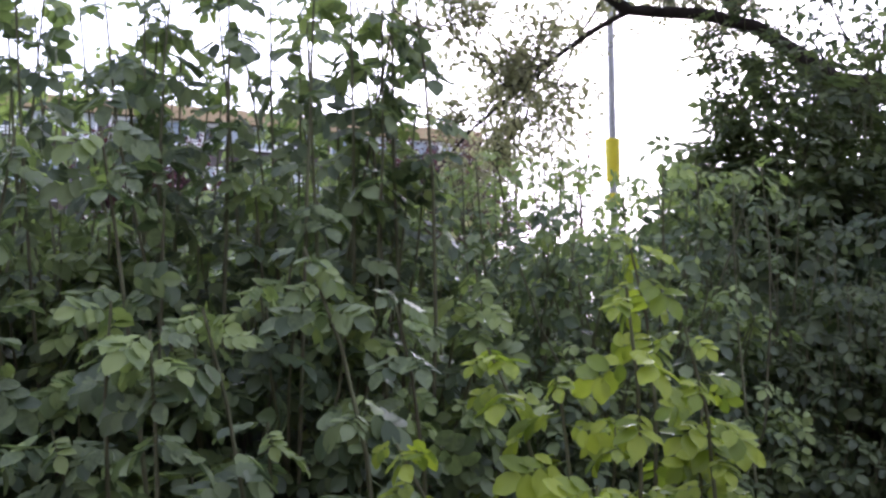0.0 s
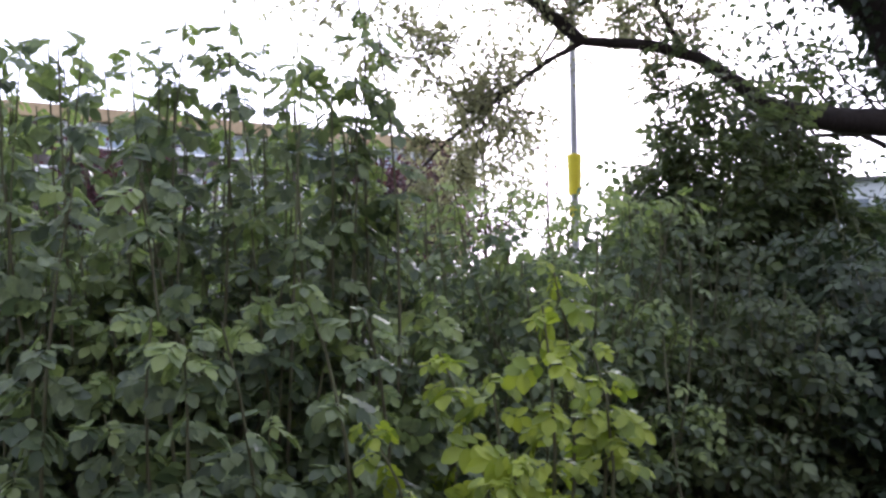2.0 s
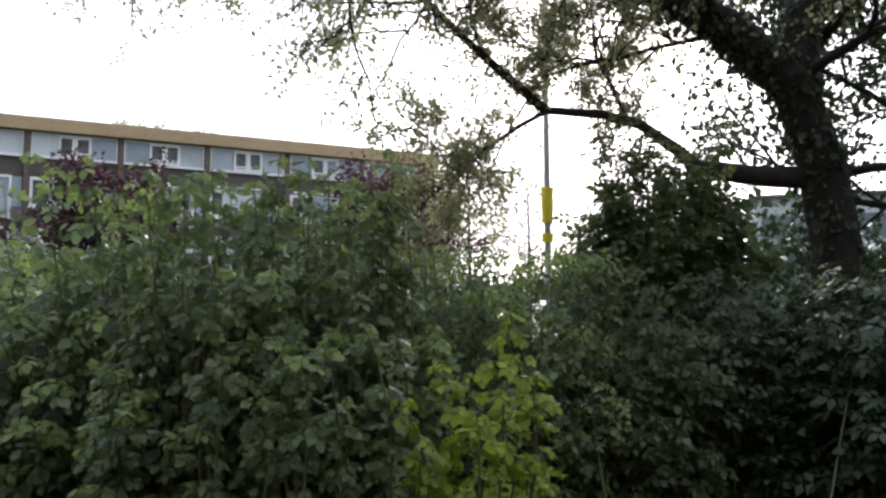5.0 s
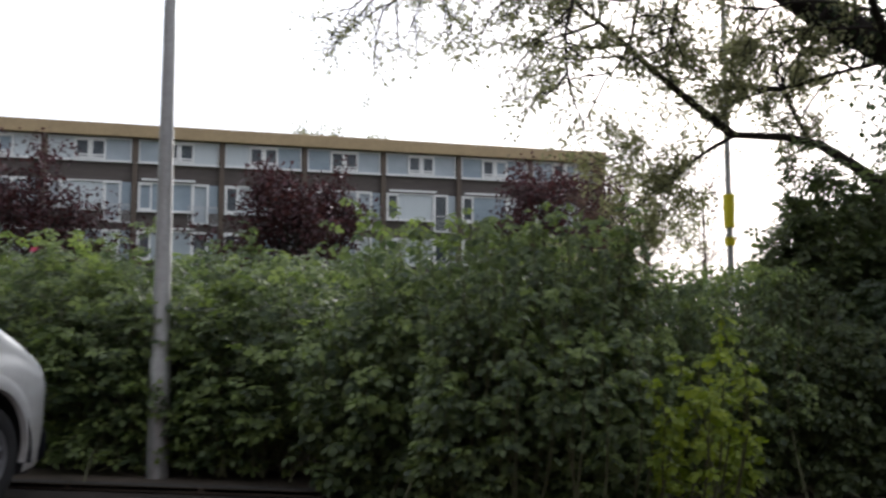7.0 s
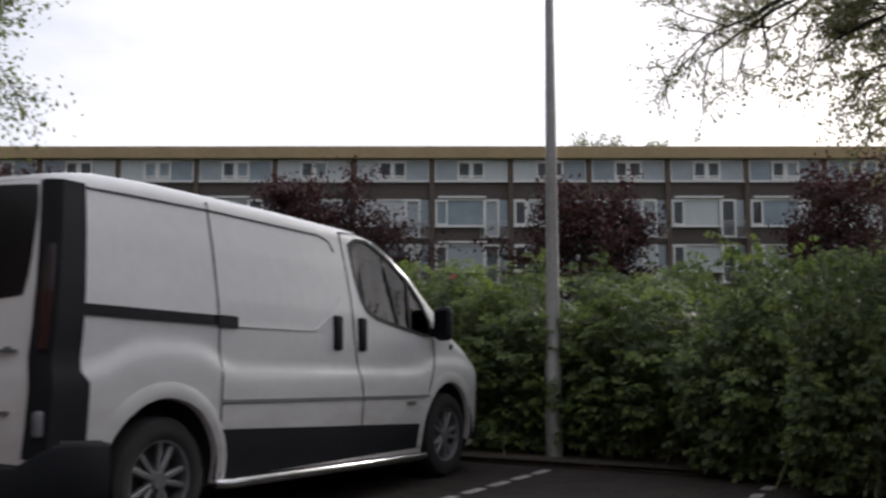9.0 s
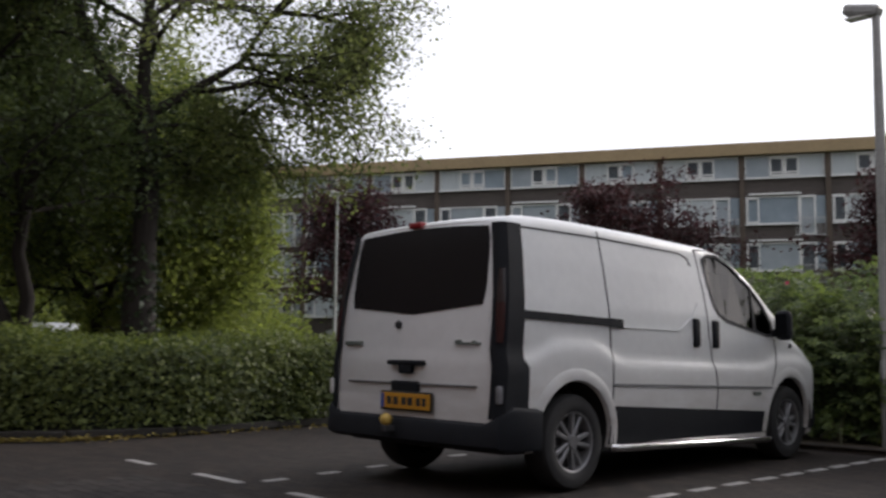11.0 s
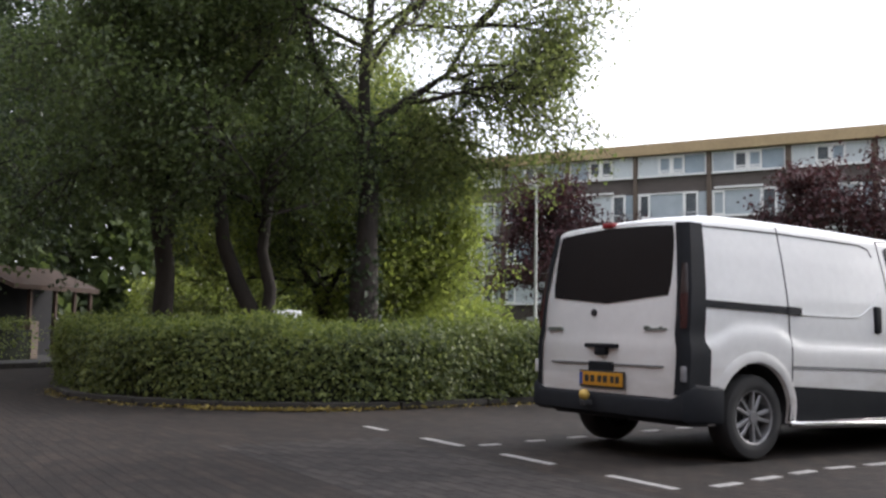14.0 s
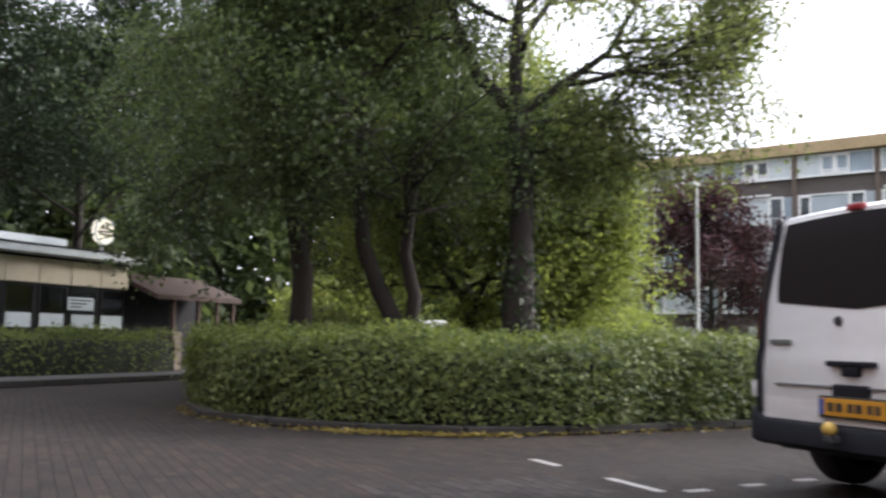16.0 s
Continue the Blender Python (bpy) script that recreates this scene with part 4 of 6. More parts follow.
v, f = tube_arrays([(np.array([(0, 0, 2.40), (0, 0, 2.52)]), [0.07, 0.08])], 16)
child("marker_band", tri_mesh("marker_band", v, f, M_YELLOW, True), yel)

# a paler block of flats far beyond the leaning tree
M_PALE = material("pale_render", (0.55, 0.57, 0.58), 0.8, vary=(0.42, 0.44, 0.45), scale=0.4)
M_BAND = material("grey_window_band", (0.16, 0.19, 0.21), 0.4, vary=(0.09, 0.11, 0.13), scale=0.8)
pale = thing("apartment_building", pose(22, 62, 0, 0, 0, -14), "pale distant block of flats with window bands", "apartment building")
part("wall", box(0, 46, 0, 9, 0, 10.4), M_PALE, pale)
part("roof", box(-0.3, 46.3, -0.3, 9.3, 10.4, 10.65), M_ROOF, pale)
for row in range(3):
    for k in range(9):
        part("window", box(0.5 + 5.05 * k, 5.2 + 5.05 * k, -0.06, 0.02, 2.0 + 2.9 * row, 3.5 + 2.9 * row, 0.02), M_BAND, pale)

# ---------------------------------------------------------------- the white van
M_PAINT = material("white_van_paint", (0.78, 0.79, 0.79), 0.28, vary=(0.70, 0.71, 0.71), scale=1.5, coat=0.4)


def grimy(m, dirt, top, soft):
    """Thrown-up road dirt: uneven streaks that thin out with height on the panel."""
    n, l = m.node_tree.nodes, m.node_tree.links
    p = n["Principled BSDF"]
    co, sep, noise = n.new("ShaderNodeTexCoord"), n.new("ShaderNodeSeparateXYZ"), n.new("ShaderNodeTexNoise")
    mp = n.new("ShaderNodeMapping")
    mp.inputs["Scale"].default_value = (1, 1.2, 4)
    noise.inputs["Scale"].default_value, noise.inputs["Detail"].default_value = 3.0, 6
    l.new(co.outputs["Object"], sep.inputs[0])
    l.new(co.outputs["Object"], mp.inputs["Vector"])
    l.new(mp.outputs["Vector"], noise.inputs["Vector"])
    hgt = n.new("ShaderNodeMapRange")
    for k, v in (("From Min", top), ("From Max", top - soft), ("To Min", 0.0), ("To Max", 1.0)):
        hgt.inputs[k].default_value = v
    l.new(sep.outputs["Z"], hgt.inputs["Value"])
    mul = n.new("ShaderNodeMath")
    mul.operation = "MULTIPLY"
    l.new(hgt.outputs["Result"], mul.inputs[0])
    l.new(noise.outputs["Fac"], mul.inputs[1])
    mix = n.new("ShaderNodeMix")
    mix.data_type = "RGBA"
    mix.inputs[7].default_value = (*dirt, 1)
    l.new(mul.outputs[0], mix.inputs["Factor"])
    l.new(p.inputs["Base Color"].links[0].from_socket, mix.inputs[6])
    l.new(mix.outputs[2], p.inputs["Base Color"])


grimy(M_PAINT, (0.30, 0.25, 0.20), 1.0, 0.75)
M_BLACK = material("dark_plastic", (0.014, 0.016, 0.02), 0.68, vary=(0.009, 0.010, 0.013), scale=6, bump=0.1, bump_scale=200, spec=0.2)
M_SEAM = material("panel_gap", (0.04, 0.04, 0.043), 0.8, scale=5)
M_BADGE = material("grey_badge", (0.20, 0.23, 0.21), 0.4, 0.3, vary=(0.13, 0.15, 0.14), scale=30)
M_TRIM = material("grey_trim", (0.2, 0.205, 0.21), 0.6, vary=(0.15, 0.155, 0.16), scale=6)
M_TYRE = material("tyre_rubber", (0.022, 0.022, 0.023), 0.85, vary=(0.014, 0.014, 0.015), scale=10)
M_ALLOY = material("alloy", (0.30, 0.30, 0.31), 0.4, 0.6, vary=(0.19, 0.19, 0.20), scale=5)
M_CHROME = material("bright_steel", (0.7, 0.7, 0.7), 0.25, 1.0, vary=(0.55, 0.55, 0.55), scale=8)
M_REDLENS = material("red_lens", (0.04, 0.010, 0.012), 0.25, vary=(0.022, 0.007, 0.008), scale=30)
M_CLEARLENS = material("clear_lens", (0.65, 0.65, 0.63), 0.12, vary=(0.5, 0.5, 0.5), scale=30)
M_BRAKE = material("red_brake_lens", (0.30, 0.02, 0.025), 0.3, vary=(0.22, 0.015, 0.02), scale=30)
M_LAMPLENS = material("glintless_lamp_lens", (0.22, 0.22, 0.23), 0.15, vary=(0.14, 0.14, 0.15), scale=30)
M_PLATE = material("yellow_plate", (0.62, 0.30, 0.02), 0.45, vary=(0.5, 0.23, 0.02), scale=12)
M_INK = material("black_ink", (0.03, 0.03, 0.03), 0.6, scale=12)
M_BLUE = material("blue_strip", (0.03, 0.08, 0.35), 0.5, scale=12)
M_BRASS = material("ball_cover", (0.65, 0.45, 0.10), 0.4, vary=(0.5, 0.33, 0.08), scale=20)
M_SEAT = material("seat_cloth", (0.05, 0.05, 0.055), 0.9, scale=20)
M_SMOKE = material("smoked_lens", (0.03, 0.022, 0.023), 0.25, vary=(0.02, 0.014, 0.015), scale=20)
G_CAB = glass_material("cab_glass", (0.62, 0.85, 0.74), 0.16, 0.02)
G_TINT = material("tinted_rear_glass", (0.010, 0.011, 0.013), 0.14, vary=(0.008, 0.009, 0.011), scale=2, spec=0.18)

VAN_W, VAN_L = 0.917, 4.78
TOP_Y = [0.0, 0.04, 0.12, 0.30, 0.8, 1.8, 2.5, 2.78, 2.95, 3.15, 3.4, 3.7, 3.95, 4.1, 4.3, 4.5, 4.64, 4.73, 4.78]
TOP_Z = [1.86, 1.88, 1.90, 1.925, 1.945, 1.95, 1.94, 1.935, 1.905, 1.83, 1.70, 1.48, 1.315, 1.225, 1.15, 1.06, 0.95, 0.82, 0.64]
PLAN_Y = [0.0, 0.03, 0.08, 0.16, 0.5, 3.7, 4.1, 4.35, 4.55, 4.68, 4.75, 4.78]
PLAN_W = [0.91, 0.95, 0.975, 0.99, 1.0, 1.0, 0.99, 0.97, 0.93, 0.86, 0.77, 0.66]


def van_side(y, z):
    """Half width of the van at y and height z."""
    dz = 0.13 * np.exp(-((y - 0.80) / 0.40) ** 4) + 0.09 * np.exp(-((y - 3.98) / 0.42) ** 4)
    z = z - dz * np.clip((z - 0.7) / 0.12, 0, 1) * np.clip((1.3 - z) / 0.2, 0, 1)
    w = np.interp(z, [0.25, 0.45, 0.62, 0.80, 0.87, 0.94, 1.12, 1.3, 1.6, 1.85, 1.95], [0.90, 0.935, 0.95, 0.960, 0.958, 0.934, 0.94, 0.93, 0.885, 0.835, 0.82])
    return w * VAN_W / 0.95 * np.interp(y, PLAN_Y, PLAN_W)


def van_lean(y, z):
    """How far the tailgate leans in at a height."""
    return np.interp(z, [0.3, 0.9, 1.25, 1.9], [0.0, 0.02, 0.05, 0.14]) * np.clip(1 - y / 0.6, 0, 1)


van = thing("van", pose(-VAN_W, 0, 0), "white panel van with dark tailgate glass parked in a bay", "van")
ys = np.unique(np.r_[np.linspace(0, 0.16, 6), np.linspace(0.16, 4.4, 96), np.linspace(4.4, 4.78, 14)])
NS, NC, NT = 46, 7, 6
bm = bmesh.new()
rings = []
for y in ys:
    zt, zb = float(np.interp(y, TOP_Y, TOP_Z)), float(np.interp(y, [0, 4.4, 4.78], [0.32, 0.28, 0.33]))
    rc = min(0.11, (zt - zb) * 0.35)
    half = [(float(van_side(y, z)), z) for z in np.linspace(zb, zt - rc - 0.02, NS)]
    w1 = half[-1][0]
    for a in np.linspace(0, math.pi / 2, NC)[1:]:
        half.append((w1 - rc * (1 - math.cos(a)), zt - rc - 0.02 + rc * math.sin(a)))
    for f in np.linspace(0, 1, NT)[1:]:
        half.append(((w1 - rc) * (1 - f), zt - 0.02 + 0.02 * (1 - (1 - f) ** 2)))
    pts = half + [(-x, z) for x, z in half[-2::-1]]
    rings.append([bm.verts.new((x, y + float(van_lean(y, z)), z)) for x, z in pts])
for a, b in zip(rings, rings[1:]):
    for i in range(len(a) - 1):
        bm.faces.new((a[i], b[i], b[i + 1], a[i + 1]))
for ring in (rings[0], rings[-1]):
    n = len(ring)
    for i in range(n // 2 - 1):
        bm.faces.new((ring[i], ring[i + 1], ring[n - 2 - i], ring[n - 1 - i]))
    bm.faces.new((ring[n // 2 - 1], ring[n // 2], ring[n // 2 + 1]))
bmesh.ops.remove_doubles(bm, verts=bm.verts[:], dist=0.0005)
bmesh.ops.recalc_face_normals(bm, faces=bm.faces[:])
WHEELS = ((0.785, 0.34), (3.96, 0.40))
ARCH = 0.425


def inside(y, z, poly):
    hit = False
    for (ay, az), (by, bz) in zip(poly, poly[1:] + poly[:1]):
        if (az > z) != (bz > z) and y < (by - ay) * (z - az) / (bz - az) + ay:
            hit = not hit
    return hit


CAB_WINDOW = [(2.68, 1.41), (2.74, 1.335), (2.87, 1.285), (3.2, 1.235), (3.56, 1.185), (3.65, 1.20), (3.64, 1.30), (3.52, 1.46), (3.36, 1.60), (3.08, 1.765), (2.85, 1.845), (2.70, 1.84), (2.60, 1.79), (2.62, 1.6)]
gone = []
for f in bm.faces:
    vs = [v.co for v in f.verts]
    if all(abs(v.x) > 0.55 for v in vs) and any(all(math.hypot(v.y - wy, v.z - wz) < ARCH for v in vs) for wy, wz in WHEELS):
        gone.append(f)
    elif all(abs(v.x) > 0.6 for v in vs) and inside(sum(v.y for v in vs) / len(vs), sum(v.z for v in vs) / len(vs), CAB_WINDOW):
        gone.append(f)
    elif all(2.99 < v.y < 4.02 and v.z > float(np.interp(v.y, TOP_Y, TOP_Z)) - 0.07 and abs(v.x) < 0.78 for v in vs):
        gone.append(f)
bmesh.ops.delete(bm, geom=gone, context="FACES")
for v in {v for e in bm.edges if len(e.link_faces) == 1 for v in e.verts}:      # true the window's edge
    if abs(v.co.x) > 0.6 and 2.5 < v.co.y < 3.75 and v.co.z > 1.1:
        best = None
        for (ay, az), (by, bz) in zip(CAB_WINDOW, CAB_WINDOW[1:] + CAB_WINDOW[:1]):
            k = max(0.0, min(1.0, ((v.co.y - ay) * (by - ay) + (v.co.z - az) * (bz - az)) / ((by - ay) ** 2 + (bz - az) ** 2)))
            q = (ay + k * (by - ay), az + k * (bz - az))
            d = math.hypot(q[0] - v.co.y, q[1] - v.co.z)
            if best is None or d < best[0]:
                best = (d, q)
        if best[0] < 0.05:
            v.co.y, v.co.z = best[1]
            if v.co.z < 1.76:
                v.co.x = math.copysign(float(van_side(v.co.y, v.co.z)), v.co.x)
for v in bm.verts:
    if abs(v.co.x) > 0.55:
        for wy, wz in WHEELS:
            d = math.hypot(v.co.y - wy, v.co.z - wz)
            if 1e-3 < d < ARCH:
                v.co.y, v.co.z = wy + (v.co.y - wy) * ARCH / d, wz + (v.co.z - wz) * ARCH / d
bmesh.ops.delete(bm, geom=[v for v in bm.verts if not v.link_faces], context="VERTS")
body = part("body", bm, M_PAINT, van, "white painted body", smooth=True)


def side_patch(name, y0, y1, lo, hi, mat, parent, off=0.006, n=14, m=5, both=True, label="", sides=(1, -1)):
    """A thin panel that follows the van's side between two heights, with a turned-in rim."""
    for s in sides:
        bm = bmesh.new()
        grid = []
        for y in np.linspace(y0, y1, n):
            zl, zh = (float(g(y)) if callable(g) else g for g in (lo, hi))
            grid.append([bm.verts.new((s * (float(van_side(y, z)) + off), y + float(van_lean(y, z)), z)) for z in np.linspace(zl, zh, m)])
        for a, b in zip(grid, grid[1:]):
            for i in range(m - 1):
                bm.faces.new((a[i], b[i], b[i + 1], a[i + 1]))
        edge = [e for e in bm.edges if len(e.link_faces) == 1]
        ext = bmesh.ops.extrude_edge_only(bm, edges=edge)["geom"]
        for v in ext:
            if isinstance(v, bmesh.types.BMVert):
                v.co.x -= s * (off + 0.01)
        bmesh.ops.recalc_face_normals(bm, faces=bm.faces[:])
        part(name, bm, mat, parent, label, smooth=True)


def side_strip(name, pts, width, mat, parent, off=0.003, sides=(1, -1), smooth=True):
    """A narrow strip along (y, z) points on the van's side."""
    pts = np.array(pts, float)
    fine = np.concatenate([np.linspace(a, b, 8, endpoint=False) for a, b in zip(pts, pts[1:])] + [pts[-1:]])
    tan = unit(np.gradient(fine, axis=0))
    nrm = np.stack([-tan[:, 1], tan[:, 0]], 1)
    for s in sides:
        bm = bmesh.new()
        rows = []
        for k, (o, d) in enumerate(((-1, -0.004), (-1, off), (1, off), (1, -0.004))):
            q = fine + nrm * o * width / 2
            rows.append([bm.verts.new((s * (float(van_side(y, z)) + d), y + float(van_lean(y, z)), z)) for y, z in q])
        for a, b in zip(rows, rows[1:]):
            for i in range(len(a) - 1):
                bm.faces.new((a[i], a[i + 1], b[i + 1], b[i]))
        bmesh.ops.recalc_face_normals(bm, faces=bm.faces[:])
        part(name, bm, mat, parent, smooth=smooth)


# seams, rail, moulding, and a panel for the sill's dark reflection
side_strip("door_seam", [(1.16, 1.87), (1.18, 1.2), (1.20, 0.95), (1.20, 0.33)], 0.012, M_SEAM, body)
side_strip("door_seam", [(2.50, 1.87), (2.54, 1.5), (2.56, 1.15), (2.62, 0.9), (2.66, 0.72), (2.66, 0.35)], 0.012, M_SEAM, body)
side_strip("door_seam", [(3.68, 1.16), (3.72, 1.02), (3.64, 0.86), (3.56, 0.62)], 0.010, M_SEAM, body)
side_strip("door_seam", [(2.50, 1.87), (2.7, 1.885), (2.95, 1.86)], 0.008, M_SEAM, body)
side_strip("roof_gutter", [(0.2, 1.805), (1.15, 1.822), (2.25, 1.815), (2.36, 1.785), (2.40, 1.72)], 0.014, M_SEAM, body)
side_strip("slide_rail", [(0.16, 1.20), (0.7, 1.195), (1.30, 1.19)], 0.055, M_BLACK, body, 0.012)
side_strip("rail_stop", [(1.16, 1.19), (1.33, 1.185)], 0.066, M_BLACK, body, 0.018)
side_strip("panel_crease", [(1.33, 1.165), (2.10, 1.17), (2.30, 1.28), (2.42, 1.41)], 0.012, M_PAINT, body, 0.008)
side_strip("side_moulding", [(1.19, 0.735), (3.62, 0.72)], 0.018, M_TRIM, body, 0.008)
# dark panel stands in for the ground's reflection on the white lower body
side_patch("sill_panel", 1.20, 3.57, lambda y: 0.30 + 0.012 * (y - 1.2), lambda y: 0.58 - 0.03 * (y - 1.2), M_BLACK, body, 0.004)
for s in (1, -1):
    v, f = tube_arrays([(np.array([(s * 0.89, 1.2, 0.28), (s * 0.925, 1.28, 0.275), (s * 0.925, 3.5, 0.265), (s * 0.89, 3.57, 0.27)]), 0.03)], 10)
    child("side_bar", tri_mesh("side_bar", v, f, M_CHROME, True), van, "bright steel side bar")
for hy in (2.36, 2.66):
    for s in (1, -1):
        x = float(van_side(hy, 1.1))
        part("door_handle", box(s * x - 0.022, s * x + 0.022, hy - 0.047, hy + 0.047, 1.045, 1.28, 0.02, seg=2), M_BLACK, body, smooth=True)
for s in (1, -1):
    x = float(van_side(4.0, 1.1))
    part("side_repeater", box(s * x - 0.012, s * x + 0.012, 3.98, 4.03, 1.09, 1.13, 0.008), M_BLACK, body)
    x = float(van_side(3.3, 0.68))
    part("badge", box(s * x - 0.006, s * x + 0.006, 3.26, 3.39, 0.655, 0.685), M_BADGE, body)
# flared arch rims and wheel wells
for wy, wz in WHEELS:
    for s in (1, -1):
        bm = bmesh.new()
        rows = []
        ang = np.linspace(radians(-8), radians(188), 33)
        for rad, out in ((ARCH - 0.012, -0.03), (ARCH - 0.002, 0.004), (ARCH + 0.035, 0.014), (ARCH + 0.085, 0.0)):
            rows.append([bm.verts.new((s * (float(van_side(wy + rad * math.cos(a), max(wz + rad * math.sin(a), 0.3))) + out), wy + rad * math.cos(a), wz + rad * math.sin(a))) for a in ang])
        for a, b in zip(rows, rows[1:]):
            for i in range(len(a) - 1):
                bm.faces.new((a[i], a[i + 1], b[i + 1], b[i]))
        bmesh.ops.recalc_face_normals(bm, faces=bm.faces[:])
        part("wheel_arch", bm, M_PAINT, body, smooth=True)
        well = bmesh.new()
        rows = [[well.verts.new((s * x, wy + (ARCH + 0.02) * math.cos(a), wz + (ARCH + 0.02) * math.sin(a))) for a in ang] for x in (0.90, 0.62)]
        for i in range(len(ang) - 1):
            well.faces.new((rows[0][i], rows[0][i + 1], rows[1][i + 1], rows[1][i]))
        well.faces.new(rows[1])
        part("wheel_well", well, M_SEAM, body)


def wheel():
    """Tyre, dished rim and ten paired spokes, axle along x, facing +x."""
    prof = [(0.09, 0.205), (0.105, 0.225), (0.11, 0.27), (0.10, 0.315), (0.07, 0.333), (-0.07, 0.333), (-0.10, 0.315), (-0.11, 0.26), (-0.1, 0.205)]
    n = 40

    def lathe(profile):
        bm = bmesh.new()
        rows = [[bm.verts.new((x, r * math.cos(2 * math.pi * k / n), r * math.sin(2 * math.pi * k / n))) for k in range(n)] for x, r in profile]
        for a, b in zip(rows, rows[1:]):
            for k in range(n):
                bm.faces.new((a[k], a[(k + 1) % n], b[(k + 1) % n], b[k]))
        return bm
    rim = lathe([(0.10, 0.212), (0.095, 0.2), (0.06, 0.192), (-0.08, 0.19)])
    disc = lathe([(0.0, 0.195), (-0.005, 0.10), (0.0, 0.01)])
    spokes = bmesh.new()
    for k in range(10):
        a = 2 * math.pi * (k + (0.14 if k % 2 else -0.14)) / 10
        own = bmesh.new()
        box(0.045, 0.085, -0.016, 0.016, 0.04, 0.2, 0.006, bm=own)
        bmesh.ops.rotate(own, verts=own.verts[:], cent=(0, 0, 0), matrix=Matrix.Rotation(a, 3, "X"))
        me = bpy.data.meshes.new("tmp")
        own.to_mesh(me)
        own.free()
        spokes.from_mesh(me)
        bpy.data.meshes.remove(me)
    hub = bmesh.new()
    bmesh.ops.create_cone(hub, cap_ends=True, segments=24, radius1=0.062, radius2=0.045, depth=0.06, matrix=Matrix.Translation((0.07, 0, 0)) @ Matrix.Rotation(radians(90), 4, "Y"))
    return lathe(prof), rim, disc, spokes, hub


tyre, rim, disc, spokes, hub = (mesh_of(b, m, nm) for b, m, nm in zip(wheel(), (M_TYRE, M_ALLOY, M_SEAM, M_ALLOY, M_ALLOY), ("tyre", "rim", "brake_disc", "spokes", "hub")))
for me in (tyre, rim, hub):
    me.polygons.foreach_set("use_smooth", np.ones(len(me.polygons), bool))
    me.set_sharp_from_angle(angle=radians(35))
for wy, wz in WHEELS:
    for s in (1, -1):
        w = child("tyre", tyre, van, "worn black tyre on an alloy wheel")
        w.matrix_local = pose(s * 0.785, wy, 0.333, 0, 0, 0 if s > 0 else 180)
        for nm, me in (("rim", rim), ("brake_disc", disc), ("spokes", spokes), ("hub", hub)):
            child(nm, me, w)

# cab glass with rubber seals
for s in (1, -1):
    bm = bmesh.new()
    c = [(s * (float(van_side(y, z)) - 0.006), y, z) for y, z in CAB_WINDOW]
    bm.faces.new([bm.verts.new(p) for p in c])
    bmesh.ops.triangulate(bm, faces=bm.faces[:])
    part("side_window", bm, G_CAB, body)
    side_strip("window_seal", CAB_WINDOW + CAB_WINDOW[:1], 0.026, M_SEAM, body, 0.005, sides=(s,))
    side_strip("window_bar", [(3.33, 1.215), (3.35, 1.60)], 0.035, M_SEAM, body, 0.003, sides=(s,))
bm = bmesh.new()
rows = []
for y in np.linspace(2.96, 4.05, 8):
    zt = float(np.interp(y, TOP_Y, TOP_Z))
    rows.append([bm.verts.new((x, y, zt - 0.012 - 0.03 * (abs(x) / 0.8) ** 3)) for x in np.linspace(-0.8, 0.8, 13)])
for a, b in zip(rows, rows[1:]):
    for i in range(12):
        bm.faces.new((a[i], a[i + 1], b[i + 1], b[i]))
part("windscreen", bm, G_CAB, body, smooth=True)
# cab inside
part("cab_floor", box(-0.85, 0.85, 1.6, 4.2, 0.35, 0.45), M_SEAM, van)
part("bulkhead", box(-0.78, 0.78, 2.45, 2.5, 0.4, 1.72), M_SEAM, van)
part("dashboard", box(-0.82, 0.82, 3.65, 4.1, 0.75, 1.1, 0.06, seg=2), M_BLACK, van, smooth=True)
for x in (-0.5, 0.1, 0.5):
    bm = box(x - 0.2, x + 0.2, 2.65, 3.15, 0.5, 0.82, 0.05, seg=2)
    box(x - 0.2, x + 0.2, 2.55, 2.7, 0.8, 1.4, 0.05, bm=bm, seg=2)
    box(x - 0.11, x + 0.11, 2.54, 2.64, 1.42, 1.6, 0.03, bm=bm, seg=2)
    part("cab_seat", bm, M_SEAT, van, smooth=True)
bm = bmesh.new()
ring = [(-0.45 + 0.19 * math.cos(a), 3.5 + 0.06 * math.sin(a), 1.02 + 0.17 * math.sin(a)) for a in np.linspace(0, 2 * math.pi, 25)]
v, f = tube_arrays([(np.array(ring), 0.014)], 6)
child("steering_wheel", tri_mesh("steering_wheel", v, f, M_BLACK, True), van)
for s in (1, -1):
    bm = box(s * 1.01 - 0.075, s * 1.01 + 0.075, 3.62, 3.73, 1.15, 1.42, 0.05, seg=3)
    box(min(s * 0.87, s * 0.97), max(s * 0.87, s * 0.97), 3.64, 3.70, 1.18, 1.25, 0.01, bm=bm)
    mir = part("door_mirror", bm, M_BLACK, van, "black door mirror", smooth=True)
    part("mirror_glass", box(s * 1.01 - 0.055, s * 1.01 + 0.055, 3.612, 3.62, 1.19, 1.385), G_TINT, mir)

